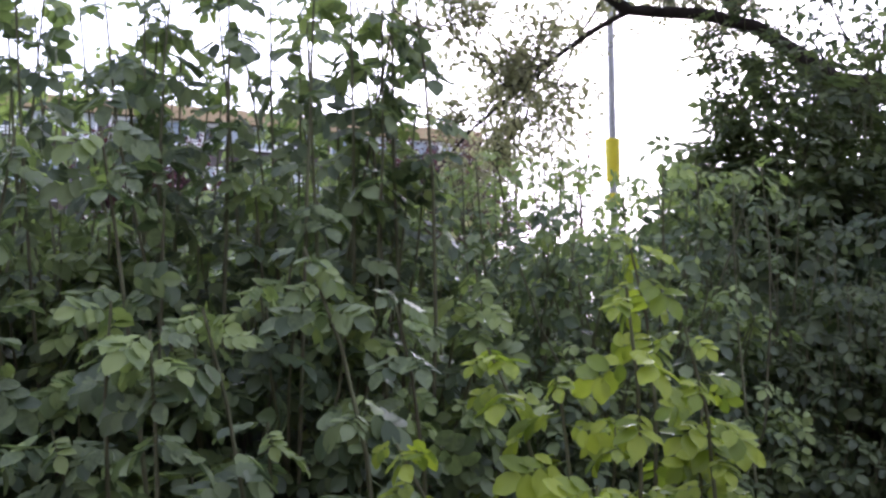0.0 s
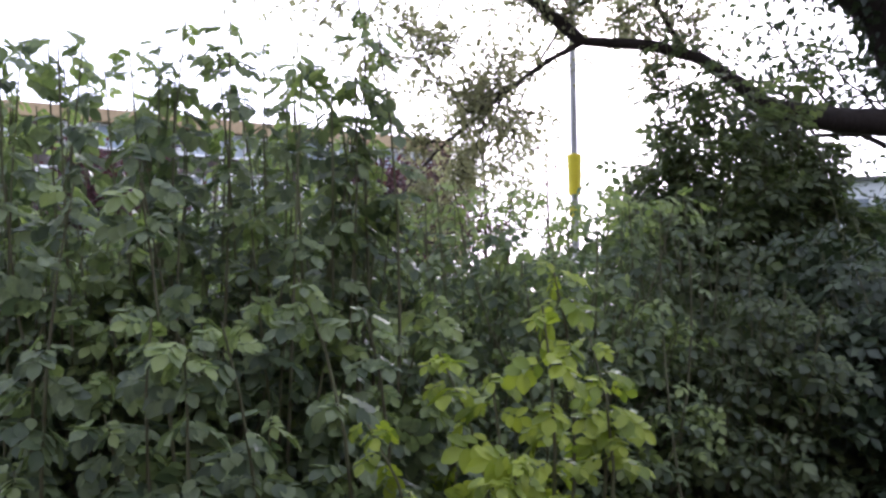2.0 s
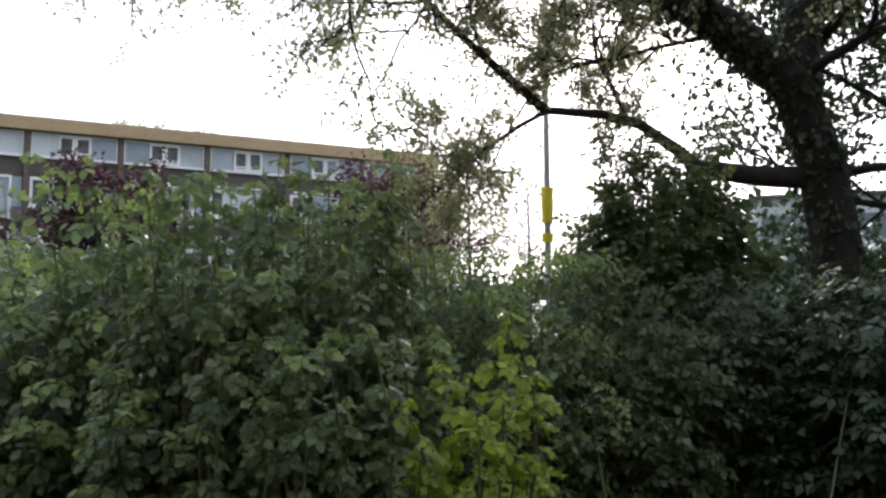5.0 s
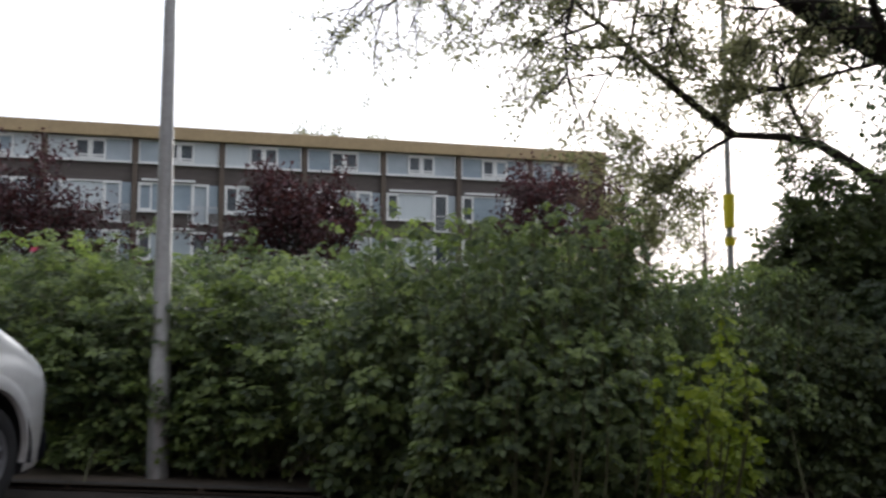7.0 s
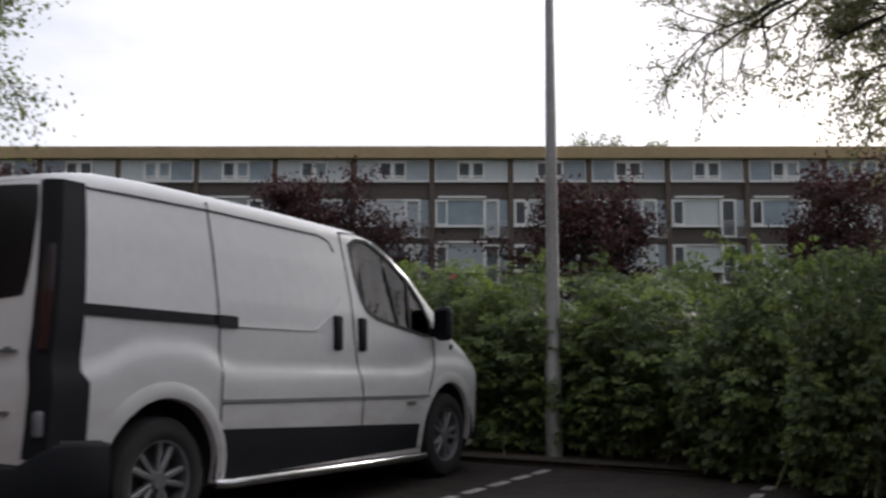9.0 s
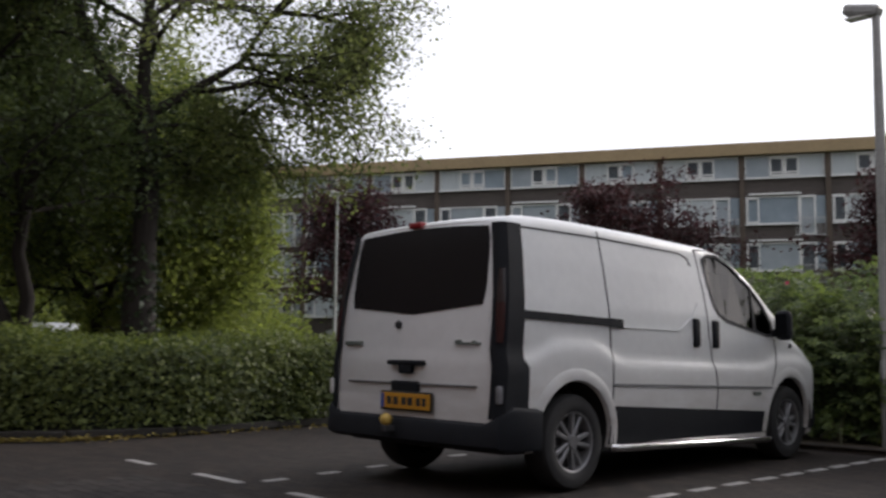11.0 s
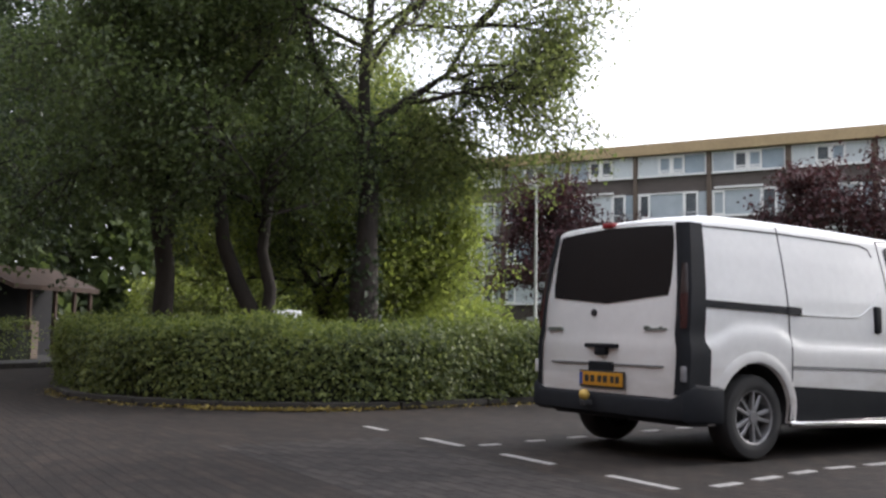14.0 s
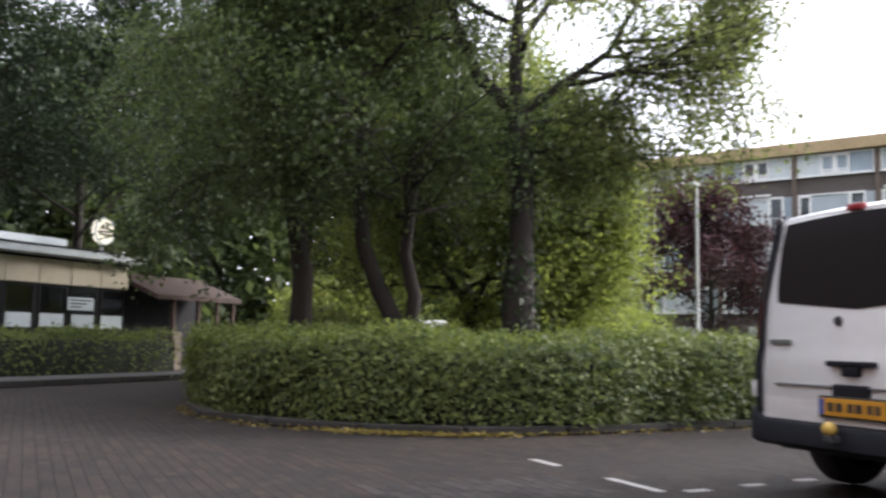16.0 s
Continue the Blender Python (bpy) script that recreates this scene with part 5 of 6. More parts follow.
# tail: corner columns, lamps, tailgate glass, bumper, plate, handle
for s in (1, -1):
    bm = bmesh.new()
    grid = []
    for z in np.linspace(0.50, 1.825, 24):
        row = []
        zc = min(z, 1.84)
        fold = 0.05 * max(0.0, (z - 1.84) / 0.08) ** 2
        wing = 0.05 if z < 0.9 else 0.0
        for y, inn in ((0.0, 0.10), (0.0, 0.075), (0.008, 0.04), (0.03, 0.0), (0.07, 0.0), (0.13, 0.0), (0.20 + wing * (1.3 - 0.4 * z), 0.0)):
            x = float(van_side(max(y, 0.16), zc)) - inn - fold
            x += 0.012 if inn < 0.1 else 0
            row.append(bm.verts.new((s * x, y - 0.014 * (inn > 0.01) + float(van_lean(y, z)), z)))
        grid.append(row)
    for a, b in zip(grid, grid[1:]):
        for i in range(len(a) - 1):
            bm.faces.new((a[i], b[i], b[i + 1], a[i + 1]))
    bmesh.ops.recalc_face_normals(bm, faces=bm.faces[:])
    col = part("corner_column", bm, M_BLACK, van, "dark plastic corner column", smooth=True)
    for nm, z0, z1, m in (("tail_lamp", 1.0, 1.27, M_REDLENS), ("reflector", 1.27, 1.5, M_SMOKE)):
        lb = bmesh.new()
        rows = []
        for z in np.linspace(z0, z1, 7):
            k = 0.03 * math.sin(math.pi * min(1, max(0, (z - 0.98) / 0.54)))
            rows.append([lb.verts.new((s * (float(van_side(0.16, z)) - o + 0.02), y - 0.024 + float(van_lean(0, z)), z)) for o, y in ((0.065 + k, 0.012), (0.045 + k, 0.004), (0.035, 0.012), (0.02, 0.03))])
        for a, b in zip(rows, rows[1:]):
            for i in range(3):
                lb.faces.new((a[i], b[i], b[i + 1], a[i + 1]))
        bmesh.ops.recalc_face_normals(lb, faces=lb.faces[:])
        part(nm, lb, m, col, smooth=True)
    # left lens is paler: its reflected glint is put into the colour
    part("reversing_lamp", box(s * 0.885 - 0.018, s * 0.885 + 0.018, -0.014, 0.06, 0.6, 0.72, 0.012, seg=2), M_LAMPLENS if s > 0 else M_CLEARLENS, col, smooth=True)
# tailgate glass with its pointed lower edge
bm = bmesh.new()
grid = []
for u in np.linspace(-1, 1, 25):
    row = []
    for t in np.linspace(0, 1, 8):
        lo = 1.20 + 0.06 * abs(u) ** 1.0
        hi = 1.835 - 0.03 * u * u
        z = lo + (hi - lo) * t
        edge = min(1.0, 1 - 0.035 * max(0.0, abs(2 * t - 1) - 0.6) / 0.4)
        wide = (0.72 - 0.02 * t) * edge
        row.append(bm.verts.new((wide * u, -0.006 + float(van_lean(0, z)), z)))
    grid.append(row)
for a, b in zip(grid, grid[1:]):
    for i in range(7):
        bm.faces.new((a[i], b[i], b[i + 1], a[i + 1]))
bmesh.ops.recalc_face_normals(bm, faces=bm.faces[:])
tailgate_glass = part("tailgate_glass", bm, G_TINT, body, "dark tinted glass", smooth=True)
part("brake_light", box(-0.13, 0.0, 0.098, 0.17, 1.842, 1.888, 0.012, seg=2), M_BRAKE, body, "red high brake light", smooth=True)
# grey bar stands in for the soft shading along the tailgate's fold
part("tailgate_crease", box(-0.68, 0.68, -0.008, 0.05, 0.70, 0.714, 0.004), M_TRIM, body)
bm = box(-0.21, 0.17, -0.03, 0.05, 0.835, 0.872, 0.015, seg=2)
box(-0.09, 0.05, -0.024, 0.05, 0.775, 0.85, 0.015, bm=bm, seg=2)
part("tailgate_handle", bm, M_BLACK, body, smooth=True)
part("plate_recess", box(-0.17, 0.12, -0.02, 0.05, 0.64, 0.725, 0.015, seg=2), M_BLACK, body)
bm = bmesh.new()
bmesh.ops.create_cone(bm, cap_ends=True, segments=6, radius1=0.035, radius2=0.028, depth=0.02, matrix=Matrix.Translation((-0.15, 0.03, 1.127)) @ Matrix.Rotation(radians(90), 4, "X"))
part("tailgate_lock", bm, M_SEAM, body)
part("badge", box(-0.74, -0.55, 0.002, 0.03, 0.974, 1.006, 0.004), M_BADGE, body)
for x0, x1, dz in ((0.47, 0.52, 0.03), (0.535, 0.57, 0.014), (0.585, 0.62, 0.014), (0.632, 0.655, 0.026), (0.668, 0.70, 0.014)):
    part("badge", box(x0, x1, 0.002, 0.03, 0.986, 0.988 + dz, 0.003), M_BADGE, body)
plate = part("number_plate", box(-0.26, 0.26, -0.03, -0.015, 0.525, 0.635, 0.003), M_PLATE, body, "yellow number plate")
part("plate_rim", box(-0.275, 0.275, -0.022, -0.004, 0.51, 0.65, 0.004), M_INK, body)
part("plate_strip", box(-0.258, -0.22, -0.033, -0.029, 0.53, 0.63), M_BLUE, plate)
for x0, x1 in ((-0.19, -0.14), (-0.12, -0.07), (-0.03, 0.015), (0.035, 0.085), (0.125, 0.165), (0.185, 0.225)):
    part("plate_mark", box(x0, x1, -0.033, -0.029, 0.552, 0.608), M_INK, plate)
bm = bmesh.new()      # wrap-round rear bumper
outline = [(-0.925, 0.40), (-0.935, 0.10), (-0.90, -0.02), (-0.78, -0.05), (0, -0.075), (0.78, -0.05), (0.90, -0.02), (0.935, 0.10), (0.925, 0.40)]
rows = []
for z, o in ((0.29, -0.05), (0.32, 0.0), (0.43, 0.0), (0.455, -0.015), (0.465, -0.05)):
    rows.append([bm.verts.new((x * (1 + o * 0.3), y - o * (1 if y < 0.1 else 0), z + (0.11 * max(0.0, abs(x) - 0.85) / 0.08 if z > 0.42 else 0))) for x, y in outline])
for a, b in zip(rows, rows[1:]):
    for i in range(len(a) - 1):
        bm.faces.new((a[i], a[i + 1], b[i + 1], b[i]))
bm.faces.new(rows[-1])
bmesh.ops.recalc_face_normals(bm, faces=bm.faces[:])
part("rear_bumper", bm, M_BLACK, van, "dark plastic bumper", smooth=True)
bm = bmesh.new()
bmesh.ops.create_uvsphere(bm, u_segments=16, v_segments=10, radius=0.045, matrix=Matrix.Translation((-0.08, -0.13, 0.45)))
part("tow_ball", bm, M_BRASS, van, "yellow tow ball cover", smooth=True)
part("tow_bar", box(-0.11, -0.05, -0.16, 0.1, 0.36, 0.41, 0.01), M_SEAM, van)
# nose
# dark material here carries the bushes' shadow over the nose's lower part
part("front_bumper", box(-0.8, 0.8, 4.45, 4.76, 0.30, 0.58, 0.09, seg=3), M_BLACK, van, smooth=True)
part("grille", box(-0.42, 0.42, 4.70, 4.765, 0.62, 0.74, 0.02), M_BLACK, van)
for s in (1, -1):
    part("headlight", box(s * 0.64 - 0.13, s * 0.64 + 0.13, 4.50, 4.66, 0.68, 0.92, 0.06, seg=3), M_CLEARLENS, van, smooth=True)
part("underbody", box(-0.8, 0.8, 0.15, 4.5, 0.26, 0.36), M_SEAM, van)

# the body sits low at the nose
done = set()
for ob in van.children_recursive:
    if ob.data and ob.name.split(".")[0] not in ("tyre", "rim", "brake_disc", "spokes", "hub") and ob.data.name not in done:
        done.add(ob.data.name)
        co = np.empty(len(ob.data.vertices) * 3, np.float32)
        ob.data.vertices.foreach_get("co", co)
        co = co.reshape(-1, 3)
        co[:, 2] -= 0.022 * (co[:, 1] - 0.8)
        ob.data.vertices.foreach_set("co", co.ravel())
        ob.data.update()

# ---------------------------------------------------------------- trees before and behind the building
for k, (tx, ty, th, rr) in enumerate(((-27.0, 39.8, 7.4, 4.6), (-14.0, 46.6, 7.6, 4.2), (-0.6, 54.0, 8.2, 4.6), (-41.6, 32.0, 8.0, 4.2))):
    r1 = np.random.default_rng(80 + k)
    tree("purple_tree", tx, ty, 0.05, [([(0, 0, -0.1), (0.05, 0, 2.0), (0, 0.05, 5), (0, 0, th * 0.95)], [0.22, 0.18, 0.13, 0.03])],
         limbs_round(r1, 2.4, th * 0.9, 16, rr * 0.95, 0.08, 0.5), L_PURPLE, "dark purple-leaved plum tree before the flats", 90 + k, 3, 6, 7, 4, 0.25, 0.34, 0.02, 0.3, group="purple trees")
for k, (tx, ty, th) in enumerate(((-20.6, 82.0, 18.0), (-26.4, 80.0, 18.1), (-23.4, 81.0, 18.6))):
    r1 = np.random.default_rng(100 + k)
    tree("far_tree", tx, ty, 0.0, [([(0, 0, -0.1), (0.1, 0, 6.0), (0, 0, th * 0.95)], [0.35, 0.25, 0.04])],
         limbs_round(r1, th * 0.4, th * 0.95, 14, 3.6, 0.1, 0.7), L_PALE, "pale tree seen over the roof of the flats", 105 + k, 3, 5, 5, 3, 0.3, 0.3, 0.0, 0.3)
for k, (tx, ty, th) in enumerate(((3.9, 26.0, 7.2), (5.6, 27.5, 6.0), (2.9, 27.0, 6.3))):
    r1 = np.random.default_rng(110 + k)
    tree("slender_tree", tx, ty, 0.05, [([(0, 0, -0.1), (0.05, 0, 2.0), (0, 0, th * 0.95)], [0.09, 0.06, 0.012])],
         limbs_round(r1, 1.6, th * 0.92, 20, 1.7, 0.022, 1.2), L_RUST, "slender tree with thin upright twigs and reddish buds", 115 + k, 3, 4, 5, 1, 0.07, 0.25, 0.02, 0.08, bark=M_TWIG)


def shrub(name, x, y, rx, ry, h, leaf, label, n, size, seed, z=0.08):
    """A round loose shrub: leaves through a bumpy dome on a few bent stems."""
    r = np.random.default_rng(seed)
    top = thing(name, pose(x, y, z), label, "shrub")
    p = dome_points(r, n, rx, ry, h, 0.08)
    w = unit(r.normal(0, 1, p.shape) + np.array([0, 0, -0.2]))
    up = unit(np.array([0, 0, 1.0]) + r.normal(0, 0.45, p.shape))
    child("foliage", tri_mesh("foliage", *scatter(SMALL_LEAF, p, turns(w, up), size * r.uniform(0.6, 1.3, n)), leaf), top, kind="stuff")
    stems = []
    for k in range(9):
        a = r.uniform(0, 6.28)
        e = np.array([rx * 0.6 * math.cos(a), ry * 0.6 * math.sin(a), h * 0.75])
        stems.append((np.array([e * 0.08 * np.array([1, 1, 0]), e * np.array([0.35, 0.35, 0.5]), e]), [0.03, 0.022, 0.008]))
    child("stem_thicket", tri_mesh("stem_thicket", *tube_arrays(stems, 5), M_TWIG), top, kind="stuff")
    return top


for k, (sx, sy, rx, h, lf, lb) in enumerate((
        (-11.5, 3.2, 1.6, 1.9, L_LIGHT, "light green shrub under the trees"), (-13.2, 5.2, 1.9, 2.2, L_LIGHT, "light green shrub under the trees"),
        (-15.8, 1.2, 1.6, 1.8, L_TREE, "green shrub under the trees"), (-18.5, 6.6, 2.2, 2.6, L_LIGHT, "light green shrub on the lawn"),
        (-9.6, 4.4, 1.2, 1.2, L_LIGHT, "light green shrub behind the hedge"), (-24.0, 12.5, 3.0, 3.0, L_LIGHT, "light green shrub on the lawn"),
        (-30.0, 6.0, 3.4, 3.4, L_LIGHT, "light green shrub on the lawn"), (-33.0, 16.0, 3.4, 3.4, L_TREE, "green shrub on the lawn"),
        (4.9, 15.5, 2.7, 2.55, L_ROSE, "green shrub beyond the rose hedge"), (9.8, 12.5, 2.4, 2.1, L_DARK, "dark green shrub beyond the tree"),
        (1.6, 13.6, 1.9, 2.5, L_ROSE, "green shrub beyond the rose hedge"), (-1.2, 14.2, 2.2, 2.6, L_ROSE, "green shrub beyond the rose hedge"), (-4.4, 14.0, 2.3, 2.7, L_ROSE, "green shrub beyond the rose hedge"), (-8.0, 14.6, 2.4, 2.7, L_ROSE, "green shrub beyond the rose hedge"))):
    shrub("shrub", sx, sy, rx, rx, h, lf, lb, int((5500 if sy > 12 and abs(sx) < 12 else 2500) * rx), 0.11 if abs(sx) < 20 else 0.17, 130 + k)


def far_wood(name, line, height, leaf, n, label, seed, size=0.4, deep=5.0):
    """A distant wood edge: an uneven wall of leaves along a line."""
    r = np.random.default_rng(seed)
    line = np.array(line, float)
    s = np.r_[0, np.cumsum(np.linalg.norm(np.diff(line, axis=0), axis=1))]
    f = r.uniform(0, s[-1], n)
    top = height * (0.8 + 0.13 * np.sin(f * 0.55) + 0.08 * np.sin(f * 1.7 + 1) + 0.05 * np.sin(f * 4.1))
    z = top * r.uniform(0, 1, n) ** 0.8
    p = np.stack([np.interp(f, s, line[:, 0]), np.interp(f, s, line[:, 1]), z], 1)
    p[:, :2] += r.uniform(-deep / 2, deep / 2, (n, 2)) * (0.5 + 0.5 * np.sin(f * 0.9 + z * 0.8)[:, None])
    w, up = unit(r.normal(0, 1, p.shape)), unit(np.array([0, 0, 1.0]) + r.normal(0, 0.6, p.shape))
    ob = new(name, tri_mesh(name, *scatter(SMALL_LEAF, p, turns(w, up), size * r.uniform(0.6, 1.4, n)), leaf))
    return tagged(ob, label, "woods", kind="stuff")


far_wood("far_woods", [(-34, -26), (-38, -8), (-44, 8), (-52, 22), (-62, 36)], 15.0, L_MID, 90000, "distant green trees closing the lawn", 150, 0.6)
far_wood("far_woods", [(9, 36), (16, 33), (26, 26), (32, 14)], 6.5, L_DARK, 14000, "distant dark trees beyond the leaning tree", 151)


def parked_car(m, label):
    """A small hatchback, nose along +y."""
    car = thing("car", m, label, "car")
    prof = [(-1.95, 0.35), (-2.0, 0.8), (-1.85, 1.0), (-1.55, 1.38), (-1.0, 1.47), (0.1, 1.45), (0.75, 1.02), (1.7, 0.86), (1.98, 0.68), (2.0, 0.35)]
    bm = bmesh.new()
    rows = [[bm.verts.new((sx * (0.82 if z < 1.1 else 0.66), y, z)) for y, z in prof] for sx in (-1, 1)]
    bm.faces.new(rows[0])
    bm.faces.new(rows[1][::-1])
    for i in range(len(prof)):
        j = (i + 1) % len(prof)
        bm.faces.new((rows[0][i], rows[1][i], rows[1][j], rows[0][j]))
    bmesh.ops.recalc_face_normals(bm, faces=bm.faces[:])
    bmesh.ops.bevel(bm, geom=bm.edges[:], offset=0.05, segments=2, affect="EDGES")
    shell = part("body", bm, M_PAINT, car, "white painted body", smooth=True)
    for sx in (-1, 1):
        bm = bmesh.new()
        q = [(sx * 0.775, -1.5, 1.08), (sx * 0.775, 0.55, 1.08), (sx * 0.69, 0.1, 1.38), (sx * 0.69, -1.3, 1.38)]
        bm.faces.new([bm.verts.new(c) for c in q])
        part("side_window", bm, G_TINT, shell)
    for wx in (-0.78, 0.78):
        for wy in (-1.25, 1.25):
            w = child("tyre", tyre, car)
            w.matrix_local = pose(wx, wy, 0.3, 0, 0, 0 if wx > 0 else 180) @ Matrix.Scale(0.9, 4)
            for nm, me in (("rim", rim), ("spokes", spokes)):
                child(nm, me, w)
    return car


parked_car(pose(-25.6, 7.4, 0.13, 0, 0, 62), "small white hatchback parked beyond the trees")

# plain unseen walls, added behind the viewer to cut sky light and darken reflections
M_BLOCK = material("brown_block_brick", (0.16, 0.105, 0.08), 0.9, vary=(0.10, 0.065, 0.05), scale=1.5, bump=0.3)
tagged(part("wall_south", box(-30, 26, -15.5, -15.0, 0, 9.5), M_BLOCK), "plain unseen brown wall added to block sky light", "wall", kind="structure")
tagged(part("wall_east", box(20.0, 20.5, -15.0, 10, 0, 8.0), M_BLOCK), "plain unseen brown wall added to block sky light", "wall", kind="structure")

# ---------------------------------------------------------------- the pavilion across the road
M_CREAM = material("cream_panel", (0.62, 0.55, 0.42), 0.7, vary=(0.5, 0.44, 0.33), scale=2)
M_ROOFEDGE = material("pale_roof_edge", (0.62, 0.66, 0.66), 0.5, vary=(0.48, 0.52, 0.52), scale=2)
M_BIN = material("brown_bin", (0.20, 0.155, 0.12), 0.8, vary=(0.13, 0.10, 0.08), scale=6)
M_BROWN = material("brown_canopy", (0.075, 0.045, 0.032), 0.85, vary=(0.04, 0.026, 0.02), scale=3)
M_PALEBLUE = material("pale_lower_panel", (0.52, 0.58, 0.60), 0.5, vary=(0.42, 0.48, 0.50), scale=2)
M_DARKWALL = material("dark_timber_wall", (0.028, 0.028, 0.03), 0.8, vary=(0.016, 0.016, 0.017), scale=3, spec=0.2)
M_GLOW = bpy.data.materials.new("lit_sign")
M_GLOW.use_nodes = True
M_GLOW.node_tree.nodes["Principled BSDF"].inputs["Base Color"].default_value = (0.8, 0.75, 0.6, 1)
M_GLOW.node_tree.nodes["Principled BSDF"].inputs["Emission Color"].default_value = (1.0, 0.92, 0.72, 1)
M_GLOW.node_tree.nodes["Principled BSDF"].inputs["Emission Strength"].default_value = 0.22
M_PAVE = material("grey_paving", (0.075, 0.072, 0.07), 0.9, vary=(0.045, 0.043, 0.042), scale=2, bump=0.3)

SITE = pose(-16.396, -3.625, 0, 0, 0, math.degrees(math.atan2(0.7391, -0.6736)))
pav = new("pavement", mesh_of(box(-16, 14, 0.12, 14, 0, 0.1), M_PAVE, "pavement"))
pav.matrix_world = SITE
tagged(pav, "grey paved footway before the pavilion", "pavement", kind="structure")
kerb = kerb_run("kerb_3", [(-16, 0), (14, 0)], 1, "concrete kerb across the road")
kerb.matrix_world = SITE

kiosk = thing("pavilion", SITE @ pose(0, 3.2, 0.1), "low flat-roofed pavilion with cream fascia and dark windows", "pavilion")
part("wall", box(-5.0, 4.45, 0.0, 6.0, 0, 2.7), M_DARKWALL, kiosk, "dark timber wall")
part("roof", box(-5.4, 4.55, -0.55, 6.4, 2.62, 2.80, 0.02), M_ROOFEDGE, kiosk, "pale roof edge")
part("roof_box", box(0.7, 3.65, 1.2, 3.2, 2.80, 3.22, 0.02), M_ROOFEDGE, kiosk)
part("roof_gutter", box(-5.38, 4.53, -0.565, -0.53, 2.795, 2.835), M_DARKWALL, kiosk, "dark gutter line")
for k in range(10):
    x = 4.45 - 0.945 * (k + 1)
    part("fascia_panel", box(x + 0.012, x + 0.933, -0.1, -0.01, 2.0, 2.56, 0.008), M_CREAM, kiosk, "cream panel" if k == 0 else "")
    w = part("window", frame_box(bmesh.new(), x + 0.06, x + 0.89, 0.95, 1.98, 0.05, -0.04, -0.005), M_DARKWALL, kiosk)
    part("pane", pane(x + 0.11, x + 0.84, 1.36, 1.93, -0.02), G_WINDOW, w)
    part("lower_panel", box(x + 0.12, x + 0.83, -0.03, -0.008, 0.98, 1.32), M_PALEBLUE, w)
board = part("notice_board", box(2.48, 3.28, -0.12, -0.09, 1.42, 1.72), M_PALEBLUE, kiosk, "small pale notice board")
for k in range(3):
    part("notice_mark", box(2.55, 3.2 - 0.15 * k, -0.125, -0.119, 1.64 - 0.08 * k, 1.67 - 0.08 * k), M_INK, board)
sign = thing("round_sign", SITE @ pose(3.80, 3.4, 0.06), "round lit sign on a post above the pavilion roof", "sign")
bm = bmesh.new()
bmesh.ops.create_cone(bm, cap_ends=True, segments=32, radius1=0.33, radius2=0.33, depth=0.12, matrix=Matrix.Translation((0, 0, 3.45)) @ Matrix.Rotation(radians(90), 4, "X"))
part("sign_disc", bm, M_GLOW, sign, "lit cream disc", smooth=True)
v, f = tube_arrays([(np.array([(0.33 * math.cos(a), -0.06, 3.45 + 0.33 * math.sin(a)) for a in np.linspace(0, 6.2832, 33)]), 0.025)], 6)
child("rim", tri_mesh("rim", v, f, M_ROOFEDGE, True), sign)
for z, w in ((3.52, 0.18), (3.44, 0.24), (3.37, 0.14)):
    part("sign_mark", box(-w, w, -0.072, -0.058, z - 0.02, z + 0.02), M_BROWN, sign)
v, f = tube_arrays([(np.array([(0, 0.02, 2.6), (0, 0.02, 3.2)]), 0.04)], 8)
child("post", tri_mesh("post", v, f, M_ZINC), sign)
porch = thing("porch", SITE @ pose(4.5, 3.2, 0.1), "brown roofed porch beside the pavilion", "porch")
bm = bmesh.new()
for x0, x1 in ((0.1, 3.6),):
    vs = [bm.verts.new(c) for c in ((x0, -0.9, 1.78), (x1, -0.9, 1.78), (x1, 0.6, 2.35), (x0, 0.6, 2.35), (x0, -0.9, 1.9), (x1, -0.9, 1.9), (x1, 0.6, 2.47), (x0, 0.6, 2.47))]
    for q in ((0, 1, 2, 3), (4, 7, 6, 5), (0, 4, 5, 1), (1, 5, 6, 2), (2, 6, 7, 3), (3, 7, 4, 0)):
        bm.faces.new([vs[i] for i in q])
part("roof", bm, M_BROWN, porch, "brown tiled roof")
part("wall", box(0.0, 3.5, 0.6, 0.75, 0, 2.35), M_DARKWALL, porch)
for x in (0.9, 1.9, 2.7, 3.4):
    part("post", box(x - 0.05, x + 0.05, -0.8, -0.7, 0, 1.85, 0.01), M_BROWN, porch)
tagged(part("waste_bin", box(-0.17, 0.17, -0.17, 0.17, 0, 0.95, 0.03, seg=2), M_BIN), "dull brown upright bin on the footway", "bin").matrix_world = SITE @ pose(4.75, 1.9, 0.1)
bm = bmesh.new()
bmesh.ops.create_cone(bm, cap_ends=True, segments=12, radius1=0.05, radius2=0.045, depth=1.1, matrix=Matrix.Translation((0, 0, 0.55)))
tagged(part("bollard", bm, M_DARKWALL, smooth=True), "dark round bollard on the footway", "bollard").matrix_world = SITE @ pose(5.2, 0.9, 0.1)
low = trimmed_hedge("pavilion_hedge", [(-5.0, 2.0), (-2.0, 2.0), (1.0, 2.0), (4.6, 2.0)], 0.9, 0.85, L_HEDGE, "low clipped hedge before the pavilion", 9000, 0.09, 9, 0.1)
low.matrix_world = SITE @ pose(0, 0, 0.1)

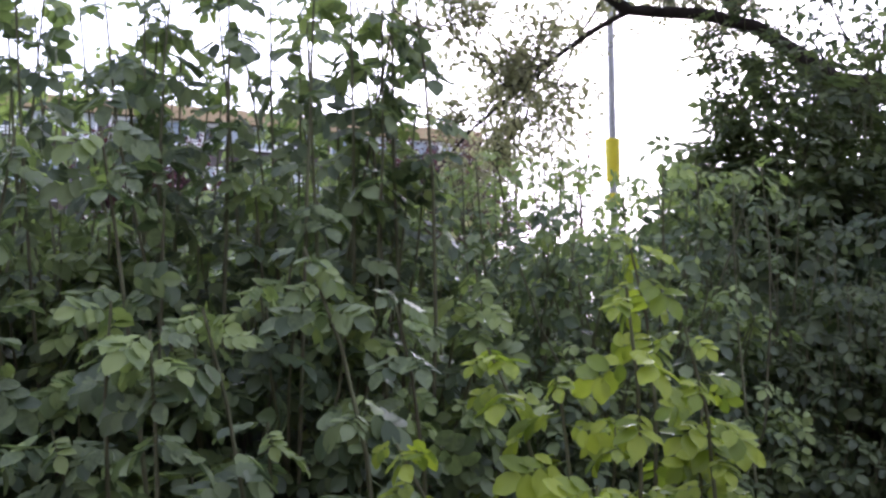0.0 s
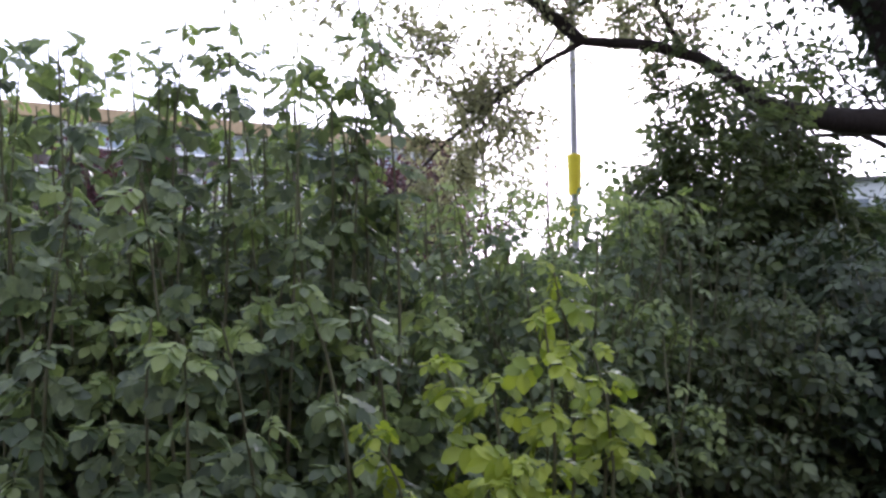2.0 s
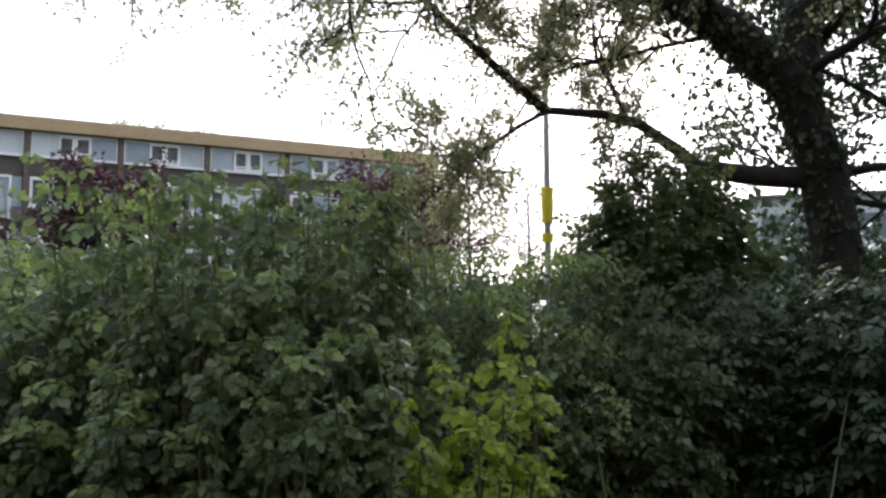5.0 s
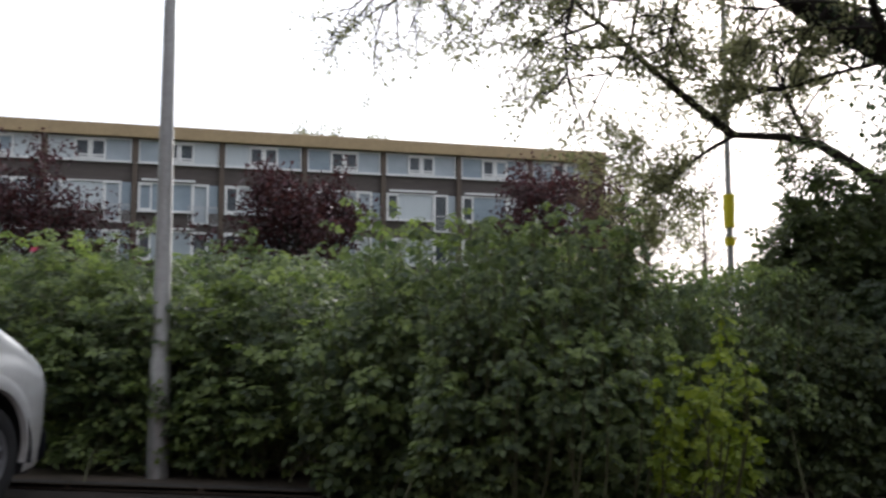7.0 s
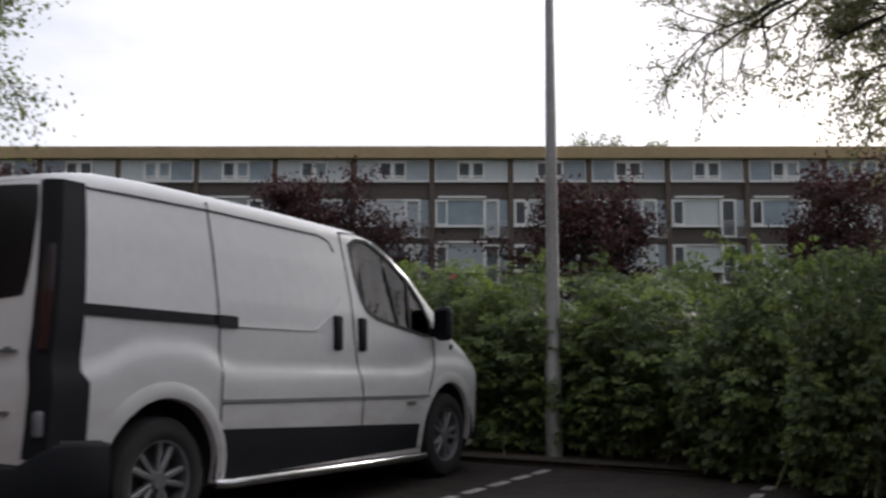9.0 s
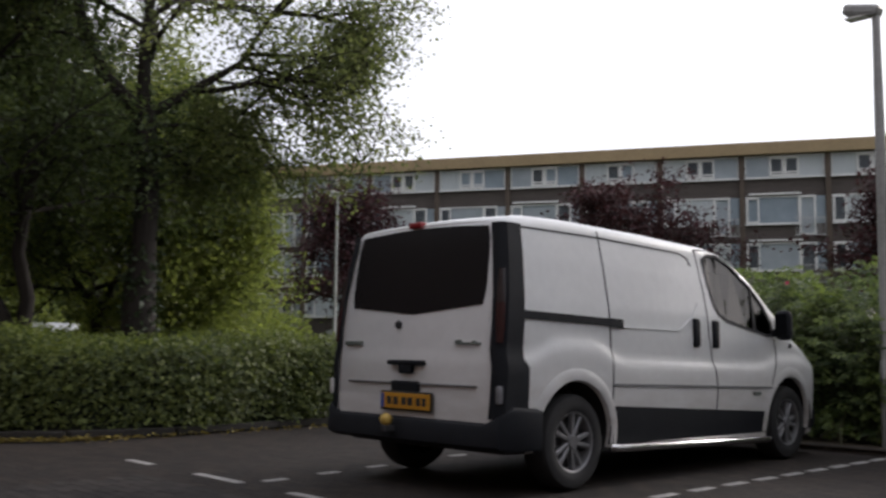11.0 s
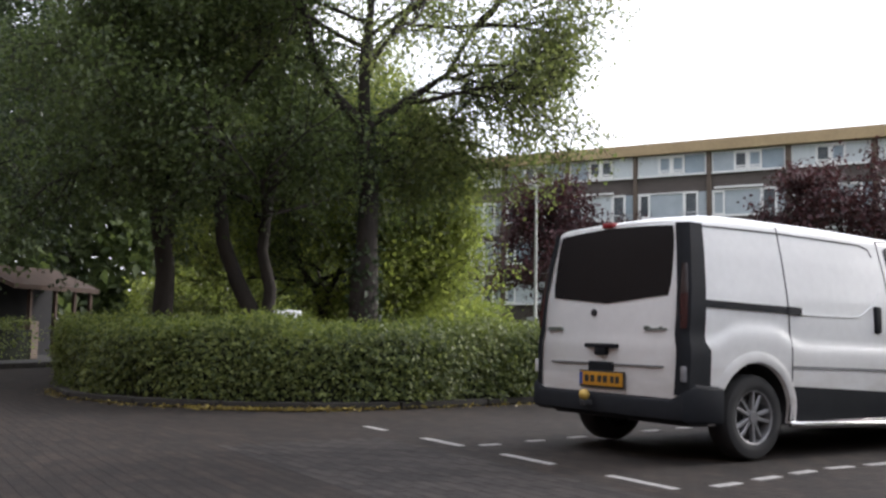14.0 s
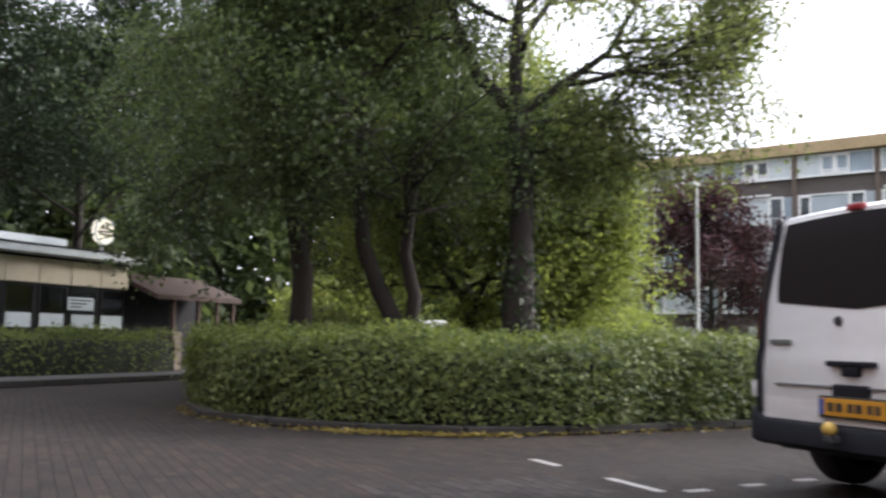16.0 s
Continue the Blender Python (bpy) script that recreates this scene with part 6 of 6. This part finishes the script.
# a few red rose flowers in the hedge
for k, (fx, fy, fz) in enumerate(((-0.62, 5.2, 1.72), (-1.6, 5.3, 1.5))):
    r1 = np.random.default_rng(200 + k)
    az = np.linspace(0, 6.28, 6)[:-1]
    d = np.stack([np.cos(az), np.sin(az), np.full(5, 0.35)], 1)
    fl = new("rose_flower", tri_mesh("rose_flower", *scatter(LEAFLET, np.zeros((5, 3)), turns(d, np.tile([[0, 0, 1.0]], (5, 1))), np.full(5, 0.036)), M_PETAL))
    fl.matrix_world = pose(fx, fy, fz, 50, 0, 20 * k)
    tagged(fl, "open red rose flower in the hedge", "flower", "rose flowers")

# fallen leaves and small weeds along the kerb
r1 = np.random.default_rng(210)
edge = np.array([(-5.45, 3.5), (-5.3, 0.6), (-5.45, -0.55), (-6.1, -1.5), (-7.05, -2.28), (-8.4, -2.8), (-10.2, -2.7)])
s_ = np.r_[0, np.cumsum(np.linalg.norm(np.diff(edge, axis=0), axis=1))]
f_ = r1.uniform(0, s_[-1], 1500)
f_ = np.where(r1.random(1500) < 0.68, r1.normal(4.6, 0.7, 1500), f_)
p_ = np.stack([np.interp(f_, s_, edge[:, 0]), np.interp(f_, s_, edge[:, 1]), np.full(1500, 0.0)], 1)
p_[:, :2] += r1.normal(0, 0.07, (1500, 2)) + np.array([0.03, -0.03])
p_[:, 2] = r1.uniform(0.0, 0.03, 1500)
L_LITTER = leaf_material("fallen_leaf", (0.34, 0.27, 0.06), (0.14, 0.10, 0.04), 0.2)
litter = new("leaf_litter", tri_mesh("leaf_litter", *scatter(SMALL_LEAF, p_, turns(unit(r1.normal(0, 1, (1500, 3)) * np.array([1, 1, 0.25])), unit(np.array([0, 0, 1.0]) + r1.normal(0, 0.4, (1500, 3)))), r1.uniform(0.025, 0.06, 1500)), L_LITTER))
tagged(litter, "yellow fallen leaves and weeds along the kerb", "leaf litter", kind="stuff")

# clinker bricks of the carriageway, laid in running bond
brick_top = thing("brick_paving", pose(0, 0, 0), "worn brown clinker paving in running bond", "paving", kind="structure")
brick_mesh = mesh_of(box(-0.1012, 0.1012, -0.0502, 0.0502, -0.03, 0.006, 0.003), M_BRICK, "brick")
for j in range(15):
    for i in range(20):
        ob = child("brick", brick_mesh, brick_top)
        ob.matrix_local = pose(-2.6 + 0.206 * i + (0.103 if j % 2 else 0), -2.6 + 0.103 * j, -0.0145 + 0.001 * math.sin(3.1 * i + 1.7 * j))
